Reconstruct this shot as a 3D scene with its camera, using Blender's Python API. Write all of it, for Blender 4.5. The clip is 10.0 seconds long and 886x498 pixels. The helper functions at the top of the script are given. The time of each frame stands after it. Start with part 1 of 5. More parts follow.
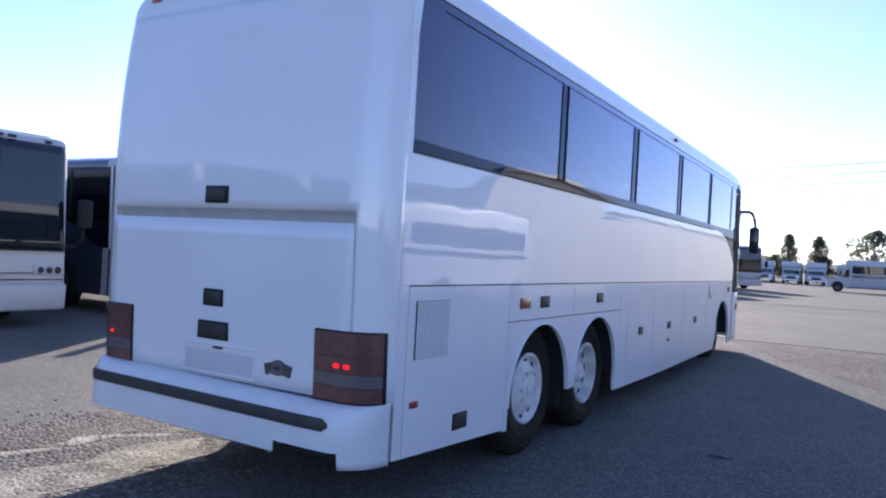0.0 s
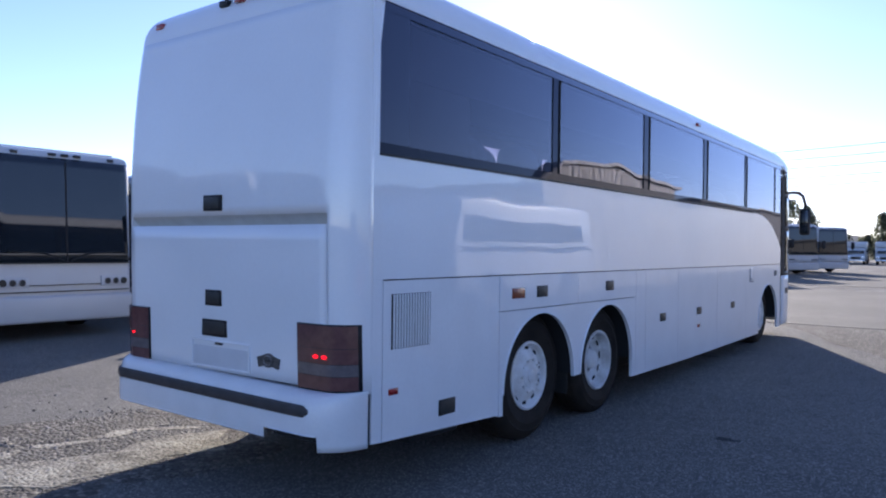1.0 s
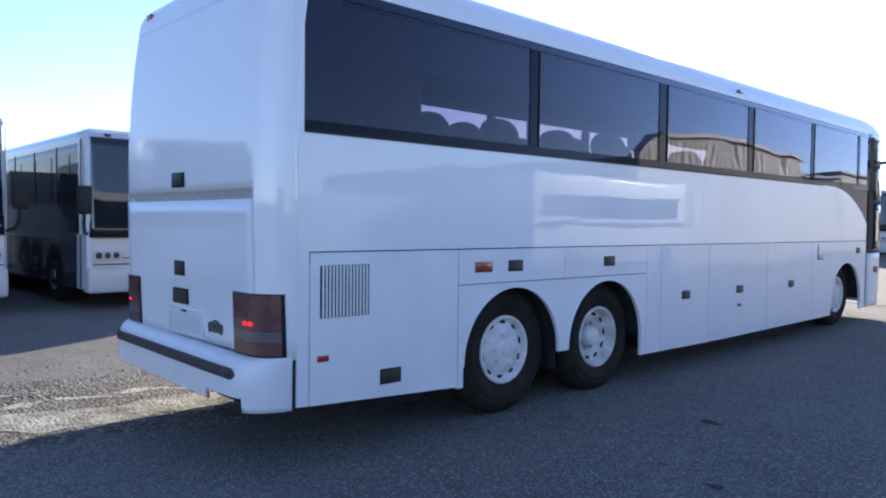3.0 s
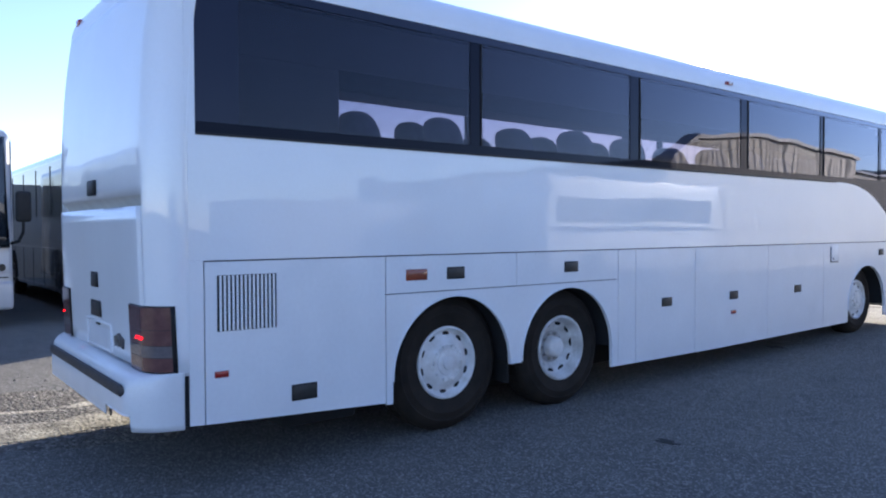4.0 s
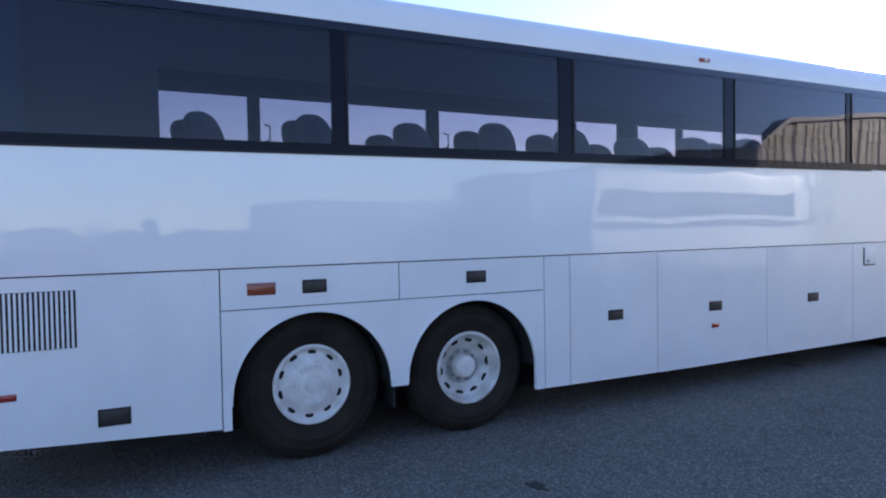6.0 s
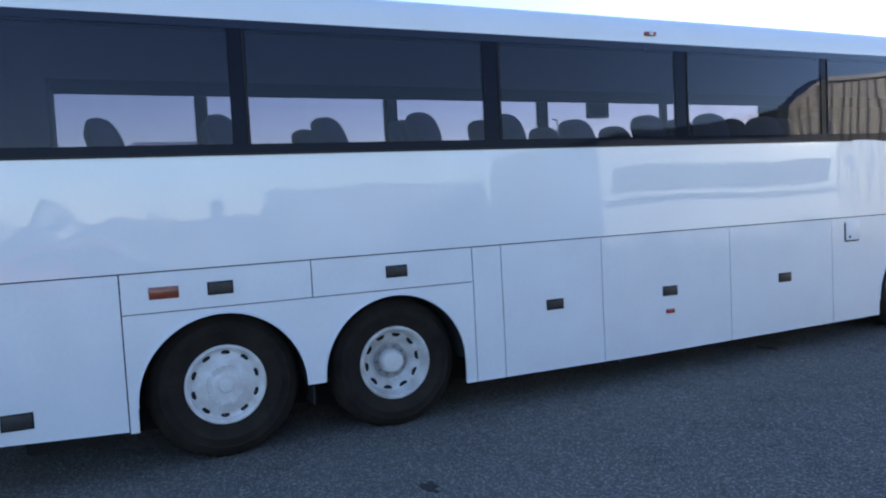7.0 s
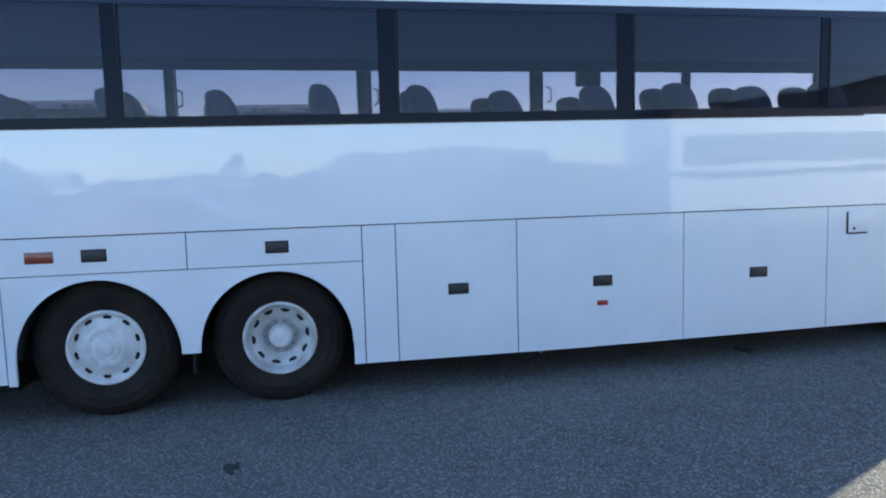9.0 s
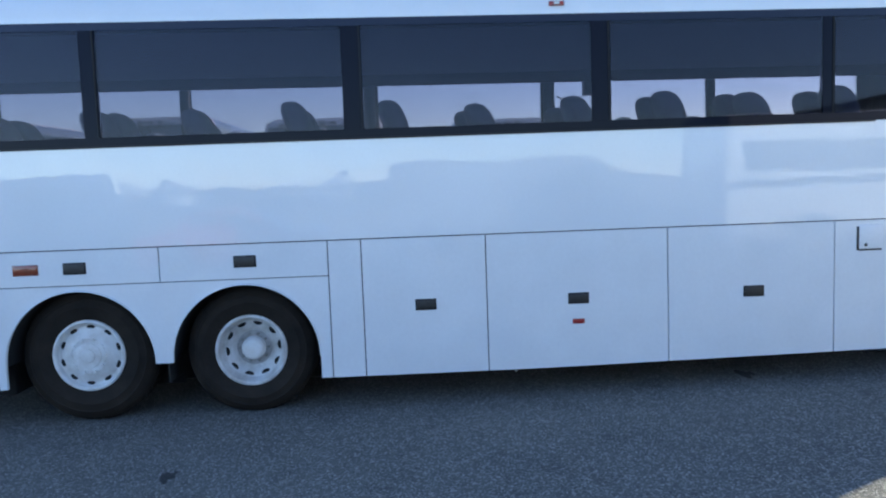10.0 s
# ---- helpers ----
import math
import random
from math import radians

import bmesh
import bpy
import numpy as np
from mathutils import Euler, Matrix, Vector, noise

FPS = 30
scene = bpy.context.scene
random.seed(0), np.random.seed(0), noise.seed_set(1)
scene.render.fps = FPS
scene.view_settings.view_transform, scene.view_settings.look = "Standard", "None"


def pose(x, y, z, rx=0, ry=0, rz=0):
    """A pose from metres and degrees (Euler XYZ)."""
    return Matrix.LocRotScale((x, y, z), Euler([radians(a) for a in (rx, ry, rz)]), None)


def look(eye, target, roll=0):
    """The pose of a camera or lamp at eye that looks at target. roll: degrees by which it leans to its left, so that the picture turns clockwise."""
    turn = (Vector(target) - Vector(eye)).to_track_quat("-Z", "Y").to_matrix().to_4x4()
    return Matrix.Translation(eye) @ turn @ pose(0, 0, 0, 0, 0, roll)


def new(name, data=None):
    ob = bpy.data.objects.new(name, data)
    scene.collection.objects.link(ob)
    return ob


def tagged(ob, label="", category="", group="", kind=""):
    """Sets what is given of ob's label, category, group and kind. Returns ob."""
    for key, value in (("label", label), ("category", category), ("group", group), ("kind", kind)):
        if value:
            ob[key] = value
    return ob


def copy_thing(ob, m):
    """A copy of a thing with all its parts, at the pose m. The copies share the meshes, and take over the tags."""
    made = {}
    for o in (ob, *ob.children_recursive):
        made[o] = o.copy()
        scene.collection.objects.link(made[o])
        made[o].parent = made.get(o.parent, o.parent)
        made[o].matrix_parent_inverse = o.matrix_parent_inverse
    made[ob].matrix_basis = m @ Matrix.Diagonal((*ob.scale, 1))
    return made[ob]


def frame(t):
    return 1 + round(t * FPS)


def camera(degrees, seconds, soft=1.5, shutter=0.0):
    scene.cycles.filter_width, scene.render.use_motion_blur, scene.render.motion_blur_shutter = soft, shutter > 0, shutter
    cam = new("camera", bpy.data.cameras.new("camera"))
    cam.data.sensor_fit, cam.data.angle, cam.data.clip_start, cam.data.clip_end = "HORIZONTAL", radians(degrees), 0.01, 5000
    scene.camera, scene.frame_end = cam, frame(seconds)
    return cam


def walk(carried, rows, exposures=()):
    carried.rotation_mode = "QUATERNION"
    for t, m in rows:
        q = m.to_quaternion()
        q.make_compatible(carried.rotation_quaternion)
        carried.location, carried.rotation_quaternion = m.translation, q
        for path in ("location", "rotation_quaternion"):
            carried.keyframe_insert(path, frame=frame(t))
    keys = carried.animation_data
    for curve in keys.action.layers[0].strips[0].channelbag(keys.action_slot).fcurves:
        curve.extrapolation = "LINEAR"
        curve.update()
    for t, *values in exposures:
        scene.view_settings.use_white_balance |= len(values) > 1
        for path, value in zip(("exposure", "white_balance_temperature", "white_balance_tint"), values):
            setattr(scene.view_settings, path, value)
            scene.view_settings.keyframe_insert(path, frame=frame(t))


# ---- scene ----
cam = camera(60.7, 10.0, 2.1)
PATH = [
    (0, (2.548, -3.708, 1.641), (1.515, -1.995, 1.651), 3.2),
    (0.5, (2.896, -3.613, 1.623), (1.78, -1.954, 1.653), 3.3),
    (1, (3.278, -3.549, 1.645), (2.073, -1.953, 1.641), 0.7),
    (1.5, (3.611, -3.505, 1.603), (2.362, -1.947, 1.491), 0.3),
    (2, (3.992, -3.329, 1.624), (2.636, -1.862, 1.522), -1.9),
    (2.5, (4.217, -3.045, 1.645), (2.807, -1.629, 1.556), -0.2),
    (4, (4.768, -1.641, 1.625), (3.196, -0.406, 1.574), -0.2),
    (4.5, (4.912, -1.089, 1.703), (3.326, 0.126, 1.612), -1.3),
    (5, (5.047, -0.549, 1.729), (3.402, 0.586, 1.666), -3.1),
    (6.5, (5.539, 1.004, 1.695), (3.736, 1.866, 1.604), -0.6),
    (7, (5.742, 1.567, 1.814), (3.907, 2.354, 1.691), -3.0),
    (7.5, (5.825, 2.078, 1.858), (3.923, 2.682, 1.719), -4.0),
    (8, (6.009, 2.69, 1.753), (4.08, 3.204, 1.628), -3.4),
    (8.5, (6.117, 3.271, 1.805), (4.165, 3.681, 1.664), -5.1),
    (9, (6.157, 3.871, 1.865), (4.199, 4.217, 1.654), -1.6),
    (9.5, (6.25, 4.408, 1.888), (4.268, 4.515, 1.646), -1.4),
    (10, (6.215, 5.053, 1.886), (4.224, 5.113, 1.704), -2.1),
]
walk(cam, [(t, look(eye, target, roll)) for t, eye, target, roll in PATH],
     [(0, 1.29, 6080, 32), (1.5, 1.05, 6000, 29), (2.5, 1.44, 6150, 25), (4.5, 1.61, 6370, 26), (6.5, 1.68, 6650, 21), (7.5, 1.85, 6550, 15), (10, 1.93, 6350, 14)])

# ---- light ----
SUN_AZ, SUN_EL = radians(29.2), radians(17.7)      # azimuth from +y towards -x
to_sun = Vector((-math.sin(SUN_AZ) * math.cos(SUN_EL), math.cos(SUN_AZ) * math.cos(SUN_EL), math.sin(SUN_EL)))
world = bpy.data.worlds.new("sky")
scene.world = world
world.use_nodes = True
wn = world.node_tree.nodes
wn.clear()
sky = wn.new("ShaderNodeTexSky")
sky.sky_type, sky.sun_disc = "NISHITA", False
sky.sun_elevation, sky.sun_rotation = SUN_EL, -SUN_AZ
sky.air_density, sky.dust_density, sky.ozone_density = 0.8, 0.1, 3.0
bg = wn.new("ShaderNodeBackground")
bg.inputs["Strength"].default_value = 0.11
wout = wn.new("ShaderNodeOutputWorld")
world.node_tree.links.new(sky.outputs[0], bg.inputs[0])
world.node_tree.links.new(bg.outputs[0], wout.inputs[0])
sun = new("sun", bpy.data.lights.new("sun", "SUN"))
sun.data.energy, sun.data.angle, sun.data.color = 3.5, radians(0.53), (1.0, 0.965, 0.73)
sun.matrix_world = Matrix.Translation((-20, 30, 20)) @ to_sun.to_track_quat("Z", "Y").to_matrix().to_4x4()


# ---- materials ----
def material(name, color, rough=0.5, metal=0.0, coat=0.0, vary=0.12, scale=3.0, fine=60.0, bump=0.0, spec=0.5, emit=0.0, dirt=None, ripple=0.0, coat_rough=0.03, coat_ior=1.5):
    """A painted, moulded or mineral surface: base colour with broad and fine variation, relief and an optional clear coat."""
    m = bpy.data.materials.new(name)
    m.use_nodes = True
    n, l = m.node_tree.nodes, m.node_tree.links
    p = n["Principled BSDF"]
    p.inputs["Roughness"].default_value, p.inputs["Metallic"].default_value = rough, metal
    p.inputs["Coat Weight"].default_value, p.inputs["Coat Roughness"].default_value = coat, coat_rough
    p.inputs["Coat IOR"].default_value = coat_ior
    p.inputs["Specular IOR Level"].default_value = spec
    co = n.new("ShaderNodeTexCoord")
    broad, small = n.new("ShaderNodeTexNoise"), n.new("ShaderNodeTexNoise")
    broad.inputs["Scale"].default_value, small.inputs["Scale"].default_value = scale, fine
    broad.inputs["Detail"].default_value, small.inputs["Detail"].default_value = 6, 3
    for t in (broad, small):
        l.new(co.outputs["Object"], t.inputs["Vector"])
    add = n.new("ShaderNodeMath")
    add.operation = "MULTIPLY_ADD"
    l.new(small.outputs[0], add.inputs[0])
    add.inputs[1].default_value = 0.4
    l.new(broad.outputs[0], add.inputs[2])
    ramp = n.new("ShaderNodeMapRange")
    ramp.inputs[1].default_value, ramp.inputs[2].default_value = 0.45, 0.95
    l.new(add.outputs[0], ramp.inputs[0])
    mix = n.new("ShaderNodeMix")
    mix.data_type = "RGBA"
    low = dirt or tuple(c * (1 - vary) for c in color)
    mix.inputs["A"].default_value, mix.inputs["B"].default_value = (*color, 1), (*low, 1)
    l.new(ramp.outputs[0], mix.inputs["Factor"])
    l.new(mix.outputs["Result"], p.inputs["Base Color"])
    if bump:
        b = n.new("ShaderNodeBump")
        b.inputs["Strength"].default_value, b.inputs["Distance"].default_value = 1.0, bump
        l.new(small.outputs[0], b.inputs["Height"])
        l.new(b.outputs[0], p.inputs["Normal"])
    if ripple:
        wave = n.new("ShaderNodeTexNoise")
        wave.inputs["Scale"].default_value, wave.inputs["Detail"].default_value = 1.3, 2
        l.new(co.outputs["Object"], wave.inputs["Vector"])
        b = n.new("ShaderNodeBump")
        b.inputs["Strength"].default_value, b.inputs["Distance"].default_value = 1.0, ripple
        l.new(wave.outputs[0], b.inputs["Height"])
        l.new(b.outputs[0], p.inputs["Normal"])
        l.new(b.outputs[0], p.inputs["Coat Normal"])
    if emit:
        p.inputs["Emission Color"].default_value, p.inputs["Emission Strength"].default_value = (*color, 1), emit
    return m


def glass(name, tint, gloss_ior=1.75, rough=0.0, sheen=(1.0, 1.0, 1.0), backing=None):
    """A tinted pane: clear through, or over a dark printed backing, with a mirror reflection that grows towards grazing angles."""
    m = bpy.data.materials.new(name)
    m.use_nodes = True
    n, l = m.node_tree.nodes, m.node_tree.links
    n.clear()
    tr, gl, lw, mx, out = (n.new("ShaderNode" + k) for k in ("BsdfTransparent", "BsdfGlossy", "LayerWeight", "MixShader", "OutputMaterial"))
    tr.inputs[0].default_value = (*tint, 1)
    gl.inputs["Roughness"].default_value, gl.inputs["Color"].default_value = rough, (*sheen, 1)
    lw.inputs["Blend"].default_value = 0.5
    power, scaled = n.new("ShaderNodeMath"), n.new("ShaderNodeMath")
    power.operation, scaled.operation = "POWER", "MULTIPLY_ADD"
    power.inputs[1].default_value = 2.7
    floor = ((gloss_ior - 1) / (gloss_ior + 1)) ** 2
    scaled.inputs[1].default_value, scaled.inputs[2].default_value = 1 - floor, floor
    co, nz, b = n.new("ShaderNodeTexCoord"), n.new("ShaderNodeTexNoise"), n.new("ShaderNodeBump")
    nz.inputs["Scale"].default_value, nz.inputs["Detail"].default_value = 1.1, 1
    b.inputs["Strength"].default_value, b.inputs["Distance"].default_value = 1.0, 0.004
    l.new(co.outputs["Object"], nz.inputs["Vector"])
    l.new(nz.outputs[0], b.inputs["Height"])
    l.new(b.outputs[0], gl.inputs["Normal"])
    l.new(lw.outputs["Facing"], power.inputs[0])
    l.new(power.outputs[0], scaled.inputs[0])
    l.new(scaled.outputs[0], mx.inputs[0])
    through_glass = tr.outputs[0]
    if backing:
        ink = n.new("ShaderNodeBsdfDiffuse")
        ink.inputs[0].default_value = (*backing, 1)
        through_glass = ink.outputs[0]
    l.new(through_glass, mx.inputs[1])
    l.new(gl.outputs[0], mx.inputs[2])
    l.new(mx.outputs[0], out.inputs[0])
    return m


def clear(name, tint):
    """The inner face and rim of a pane: plain see-through."""
    m = bpy.data.materials.new(name)
    m.use_nodes = True
    n = m.node_tree.nodes
    n.clear()
    tr, out = n.new("ShaderNodeBsdfTransparent"), n.new("ShaderNodeOutputMaterial")
    tr.inputs[0].default_value = (*tint, 1)
    m.node_tree.links.new(tr.outputs[0], out.inputs[0])
    return m


def ground_material(name, dark, light, stones, rough=0.9, scale=0.25, size=55.0, bump=0.006, speck=0.5):
    """Old asphalt or gravel: broad worn areas, blotches, and single stones with relief."""
    m = bpy.data.materials.new(name)
    m.use_nodes = True
    n, l = m.node_tree.nodes, m.node_tree.links
    p = n["Principled BSDF"]
    p.inputs["Roughness"].default_value = rough
    p.inputs["Specular IOR Level"].default_value = 0.25
    co = n.new("ShaderNodeTexCoord")

    def noise_at(s, detail, rough_=0.6):
        t = n.new("ShaderNodeTexNoise")
        t.inputs["Scale"].default_value, t.inputs["Detail"].default_value, t.inputs["Roughness"].default_value = s, detail, rough_
        l.new(co.outputs["Object"], t.inputs["Vector"])
        return t.outputs[0]

    def mixed(fac, a, b):
        x = n.new("ShaderNodeMix")
        x.data_type = "RGBA"
        for sock, v in (("A", a), ("B", b)):
            if isinstance(v, tuple):
                x.inputs[sock].default_value = (*v, 1)
            else:
                l.new(v, x.inputs[sock])
        l.new(fac, x.inputs["Factor"])
        return x.outputs["Result"]

    def ranged(v, a, b, c=0.0, d=1.0):
        r = n.new("ShaderNodeMapRange")
        for i, k in enumerate((a, b, c, d)):
            r.inputs[i + 1].default_value = k
        l.new(v, r.inputs[0])
        return r.outputs[0]

    base = mixed(ranged(noise_at(scale, 5), 0.35, 0.68), dark, light)
    base = mixed(ranged(noise_at(scale * 9, 6, 0.7), 0.5, 0.8, 0, 0.7), base, tuple(c * 0.6 for c in dark))
    vor = n.new("ShaderNodeTexVoronoi")
    vor.inputs["Scale"].default_value = size
    l.new(co.outputs["Object"], vor.inputs["Vector"])
    sep = n.new("ShaderNodeSeparateColor")
    l.new(vor.outputs["Color"], sep.inputs[0])
    base = mixed(ranged(sep.outputs[0], 0.6, 1.0, 0, speck), base, stones)
    base = mixed(ranged(sep.outputs[1], 0.7, 1.0, 0, speck), base, tuple(c * 0.35 for c in dark))
    l.new(base, p.inputs["Base Color"])
    b = n.new("ShaderNodeBump")
    b.inputs["Strength"].default_value, b.inputs["Distance"].default_value = 0.8, bump
    h = n.new("ShaderNodeMath")
    h.operation = "ADD"
    l.new(ranged(vor.outputs["Distance"], 0, 0.8, 1, 0), h.inputs[0])
    l.new(noise_at(size * 0.25, 5), h.inputs[1])
    l.new(h.outputs[0], b.inputs["Height"])
    l.new(b.outputs[0], p.inputs["Normal"])
    return m


def leaf_material(name, color):
    """Foliage that lets some of the sun through."""
    m = material(name, color, 0.8, vary=0.5, scale=2, fine=20)
    n, l = m.node_tree.nodes, m.node_tree.links
    p, out = n["Principled BSDF"], n["Material Output"]
    tl, mx = n.new("ShaderNodeBsdfTranslucent"), n.new("ShaderNodeMixShader")
    l.new(p.inputs["Base Color"].links[0].from_socket, tl.inputs[0])
    mx.inputs[0].default_value = 0.85
    l.new(p.outputs[0], mx.inputs[1])
    l.new(tl.outputs[0], mx.inputs[2])
    l.new(mx.outputs[0], out.inputs[0])
    return m


WHITE = material("white_coach_paint", (0.84, 0.85, 0.86), 0.36, coat=0.85, vary=0.06, scale=1.2, fine=40, ripple=0.005, coat_rough=0.018, coat_ior=1.72, spec=0.3)
WHITE_LOW = material("white_skirt_paint", (0.82, 0.83, 0.84), 0.36, coat=0.6, vary=0.09, scale=2.0, fine=30, ripple=0.005, coat_rough=0.03, spec=0.3)
BUMPER = material("bumper_paint", (0.76, 0.77, 0.78), 0.38, coat=0.5, vary=0.1, scale=4, fine=50)
# White plate holder darkened so the recess's shade sits in its colour.
HOLDER = material("shade_toned_holder", (0.60, 0.615, 0.64), 0.5, vary=0.1, scale=6, fine=40)
RUBBER = material("black_rubber", (0.018, 0.018, 0.018), 0.75, vary=0.5, scale=12, fine=120, bump=0.0006)
STRIP = material("worn_bumper_rubber", (0.055, 0.050, 0.052), 0.6, vary=0.4, scale=10, fine=80, bump=0.0006)
TYRE = material("tyre_rubber", (0.017, 0.014, 0.012), 0.8, vary=0.0, scale=5, fine=90, bump=0.001, spec=0.16, dirt=(0.034, 0.027, 0.021))
RIM = material("painted_rim", (0.82, 0.82, 0.81), 0.4, vary=0.25, scale=9, fine=70, dirt=(0.60, 0.57, 0.53))
RIM_DIRTY = material("dusty_rim", (0.76, 0.76, 0.75), 0.5, vary=0.25, scale=7, fine=60, dirt=(0.40, 0.37, 0.33))
DARK = material("dark_cavity", (0.015, 0.015, 0.016), 0.9, vary=0.3)
FRAME = material("window_frame_black", (0.012, 0.012, 0.014), 0.45, vary=0.3, scale=6, spec=0.3)
FRIT = glass("black_glass_edge", (0, 0, 0), 1.43, sheen=(0.76, 0.79, 0.97), backing=(0.010, 0.012, 0.022))
PILLAR = glass("black_pillar_glass", (0, 0, 0), 1.36, rough=0.04, sheen=(0.30, 0.32, 0.40), backing=(0.009, 0.010, 0.016))
PANE = glass("tinted_pane", (0.40, 0.385, 0.44), 1.43, sheen=(0.76, 0.79, 0.97))
# Lighter pinkish tint puts a sunlit haze into the far-side panes.
PANE_HAZED = glass("haze_tinted_pane", (0.50, 0.445, 0.45), 1.43, sheen=(0.76, 0.79, 0.97))
INNER = clear("pane_inner_face", (0.92, 0.92, 0.94))
PANE_DARK = glass("dark_windscreen", (0.16, 0.17, 0.18))
LATCH = material("dark_latch_plastic", (0.035, 0.033, 0.03), 0.45, vary=0.4, scale=20)
RIM_GREY = material("grey_rim_paint", (0.46, 0.45, 0.44), 0.45, vary=0.3, scale=14, dirt=(0.26, 0.25, 0.24))
AMBER = material("amber_reflector", (0.28, 0.055, 0.024), 0.2, coat=0.6, vary=0.25, scale=30)
RED = material("red_lens", (0.36, 0.02, 0.018), 0.18, coat=0.6, vary=0.2, scale=30)
TAIL = material("smoked_red_lens", (0.165, 0.072, 0.064), 0.12, coat=0.8, vary=0.3, scale=18)
TAIL_CLEAR = material("smoked_clear_lens", (0.17, 0.145, 0.145), 0.12, coat=0.8, vary=0.3, scale=18)
LED = material("lit_red_lamp", (1.0, 0.006, 0.008), 0.4, emit=1.3)
CHROME = material("polished_metal", (0.75, 0.75, 0.76), 0.12, metal=1.0, vary=0.1)
STEEL = material("weathered_steel", (0.32, 0.31, 0.30), 0.5, metal=0.8, vary=0.3, scale=8)
CAST = material("tarnished_metal", (0.16, 0.155, 0.15), 0.45, metal=0.6, vary=0.4, scale=30)
SEAT = material("seat_fabric", (0.060, 0.082, 0.150), 0.9, vary=0.4, scale=14, fine=160, bump=0.001)
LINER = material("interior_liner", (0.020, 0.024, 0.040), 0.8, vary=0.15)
DECK = material("vinyl_deck", (0.07, 0.07, 0.075), 0.6, vary=0.3)
ASPHALT = ground_material("old_asphalt", (0.106, 0.104, 0.097), (0.160, 0.155, 0.137), (0.54, 0.52, 0.48), size=82, speck=0.49)
SAND = ground_material("pale_sand_strip", (0.15, 0.138, 0.108), (0.52, 0.48, 0.375), (0.56, 0.52, 0.43), scale=2.6, size=34, bump=0.012, speck=0.6)
GRAVEL = ground_material("loose_gravel", (0.20, 0.19, 0.17), (0.30, 0.28, 0.25), (0.50, 0.48, 0.45), scale=0.8, size=28, bump=0.025, speck=0.8)
DIRT = ground_material("broken_gravel_dirt", (0.085, 0.078, 0.068), (0.185, 0.172, 0.146), (0.40, 0.37, 0.32), scale=1.6, size=30, bump=0.035, speck=0.55)
PALE = ground_material("pale_gravel_lot", (0.27, 0.255, 0.22), (0.38, 0.36, 0.31), (0.50, 0.47, 0.42), scale=0.4, size=40, bump=0.008, speck=0.4)
VERGE = ground_material("brown_gravel", (0.072, 0.066, 0.056), (0.128, 0.117, 0.098), (0.42, 0.39, 0.34), scale=0.9, size=38, bump=0.010, speck=0.5)
STAIN = ground_material("oil_stain", (0.048, 0.046, 0.043), (0.075, 0.072, 0.066), (0.10, 0.10, 0.09), scale=4, size=70, bump=0.003, speck=0.2)
CONCRETE = ground_material("worn_concrete", (0.130, 0.125, 0.108), (0.175, 0.168, 0.146), (0.30, 0.28, 0.25), scale=0.3, size=70, bump=0.003, speck=0.25)
FLEET_WHITE = material("white_fleet_paint", (0.86, 0.86, 0.85), 0.35, coat=0.8, vary=0.06, scale=1.2)
# Darker copy of the fleet white: shade on fronts turned from the sun.
FLEET_SHADED = material("shade_greyed_fleet_paint", (0.56, 0.57, 0.58), 0.4, coat=0.6, vary=0.10, scale=1.2)
# Grey carries the shade under the lip of the hatch's grip recess.
RECESS_SHADE = material("recess_shade_grey", (0.58, 0.57, 0.53), 0.6, vary=0.2, scale=6)
FLEET_GREY = material("dark_grey_fleet_paint", (0.055, 0.065, 0.090), 0.14, coat=1.0, vary=0.12, scale=1.5, ripple=0.004)
SIDE_GLASS = material("fleet_side_glass", (0.008, 0.010, 0.014), 0.03, vary=0.3, scale=2, spec=0.6, coat=0.5)
FLEET_GLASS = material("fleet_dark_glass", (0.014, 0.020, 0.026), 0.03, vary=0.2, scale=2, spec=0.5, coat=0.6)
BARK = material("bark", (0.09, 0.065, 0.045), 0.95, vary=0.4, scale=8, fine=50, bump=0.01)
# Leaf colours are lightened to carry the haze of distance.
LEAF = leaf_material("haze_lightened_needles", (0.19, 0.205, 0.135))
LEAF_OLIVE = leaf_material("haze_lightened_olive", (0.20, 0.21, 0.14))
CAR_RED = material("faded_red_paint", (0.42, 0.10, 0.085), 0.35, coat=0.7, vary=0.15, scale=2)
VAN_SILVER = material("silver_van_paint", (0.30, 0.33, 0.38), 0.4, metal=0.3, coat=0.5, vary=0.12, scale=2)
VAN_GREY = material("blue_grey_paint", (0.10, 0.125, 0.17), 0.45, coat=0.4, vary=0.15, scale=2)
TAN = material("tan_cladding", (0.66, 0.59, 0.47), 0.6, vary=0.15, scale=1.5)
SHED = material("weathered_tan_cladding", (0.40, 0.37, 0.31), 0.6, vary=0.2, scale=1.0)
ROOFING = material("pale_metal_roof", (0.50, 0.47, 0.42), 0.45, vary=0.15, scale=2)
WIRE = material("cable_black", (0.03, 0.03, 0.03), 0.6)
HILL = material("far_hill", (0.16, 0.17, 0.16), 0.95, vary=0.3, scale=0.02)


# ---- mesh helpers ----
def part(name, bm, mat, parent=None, label="", smooth=True, kind=""):
    """Link a bmesh as one mesh object under a thing or a part."""
    me = bpy.data.meshes.new(name)
    bmesh.ops.recalc_face_normals(bm, faces=bm.faces)
    bm.to_mesh(me)
    bm.free()
    me.materials.append(mat)
    if smooth:
        me.shade_smooth()
        me.set_sharp_from_angle(angle=radians(32))
    ob = new(name, me)
    ob.parent = parent
    return tagged(ob, label=label, kind=kind)


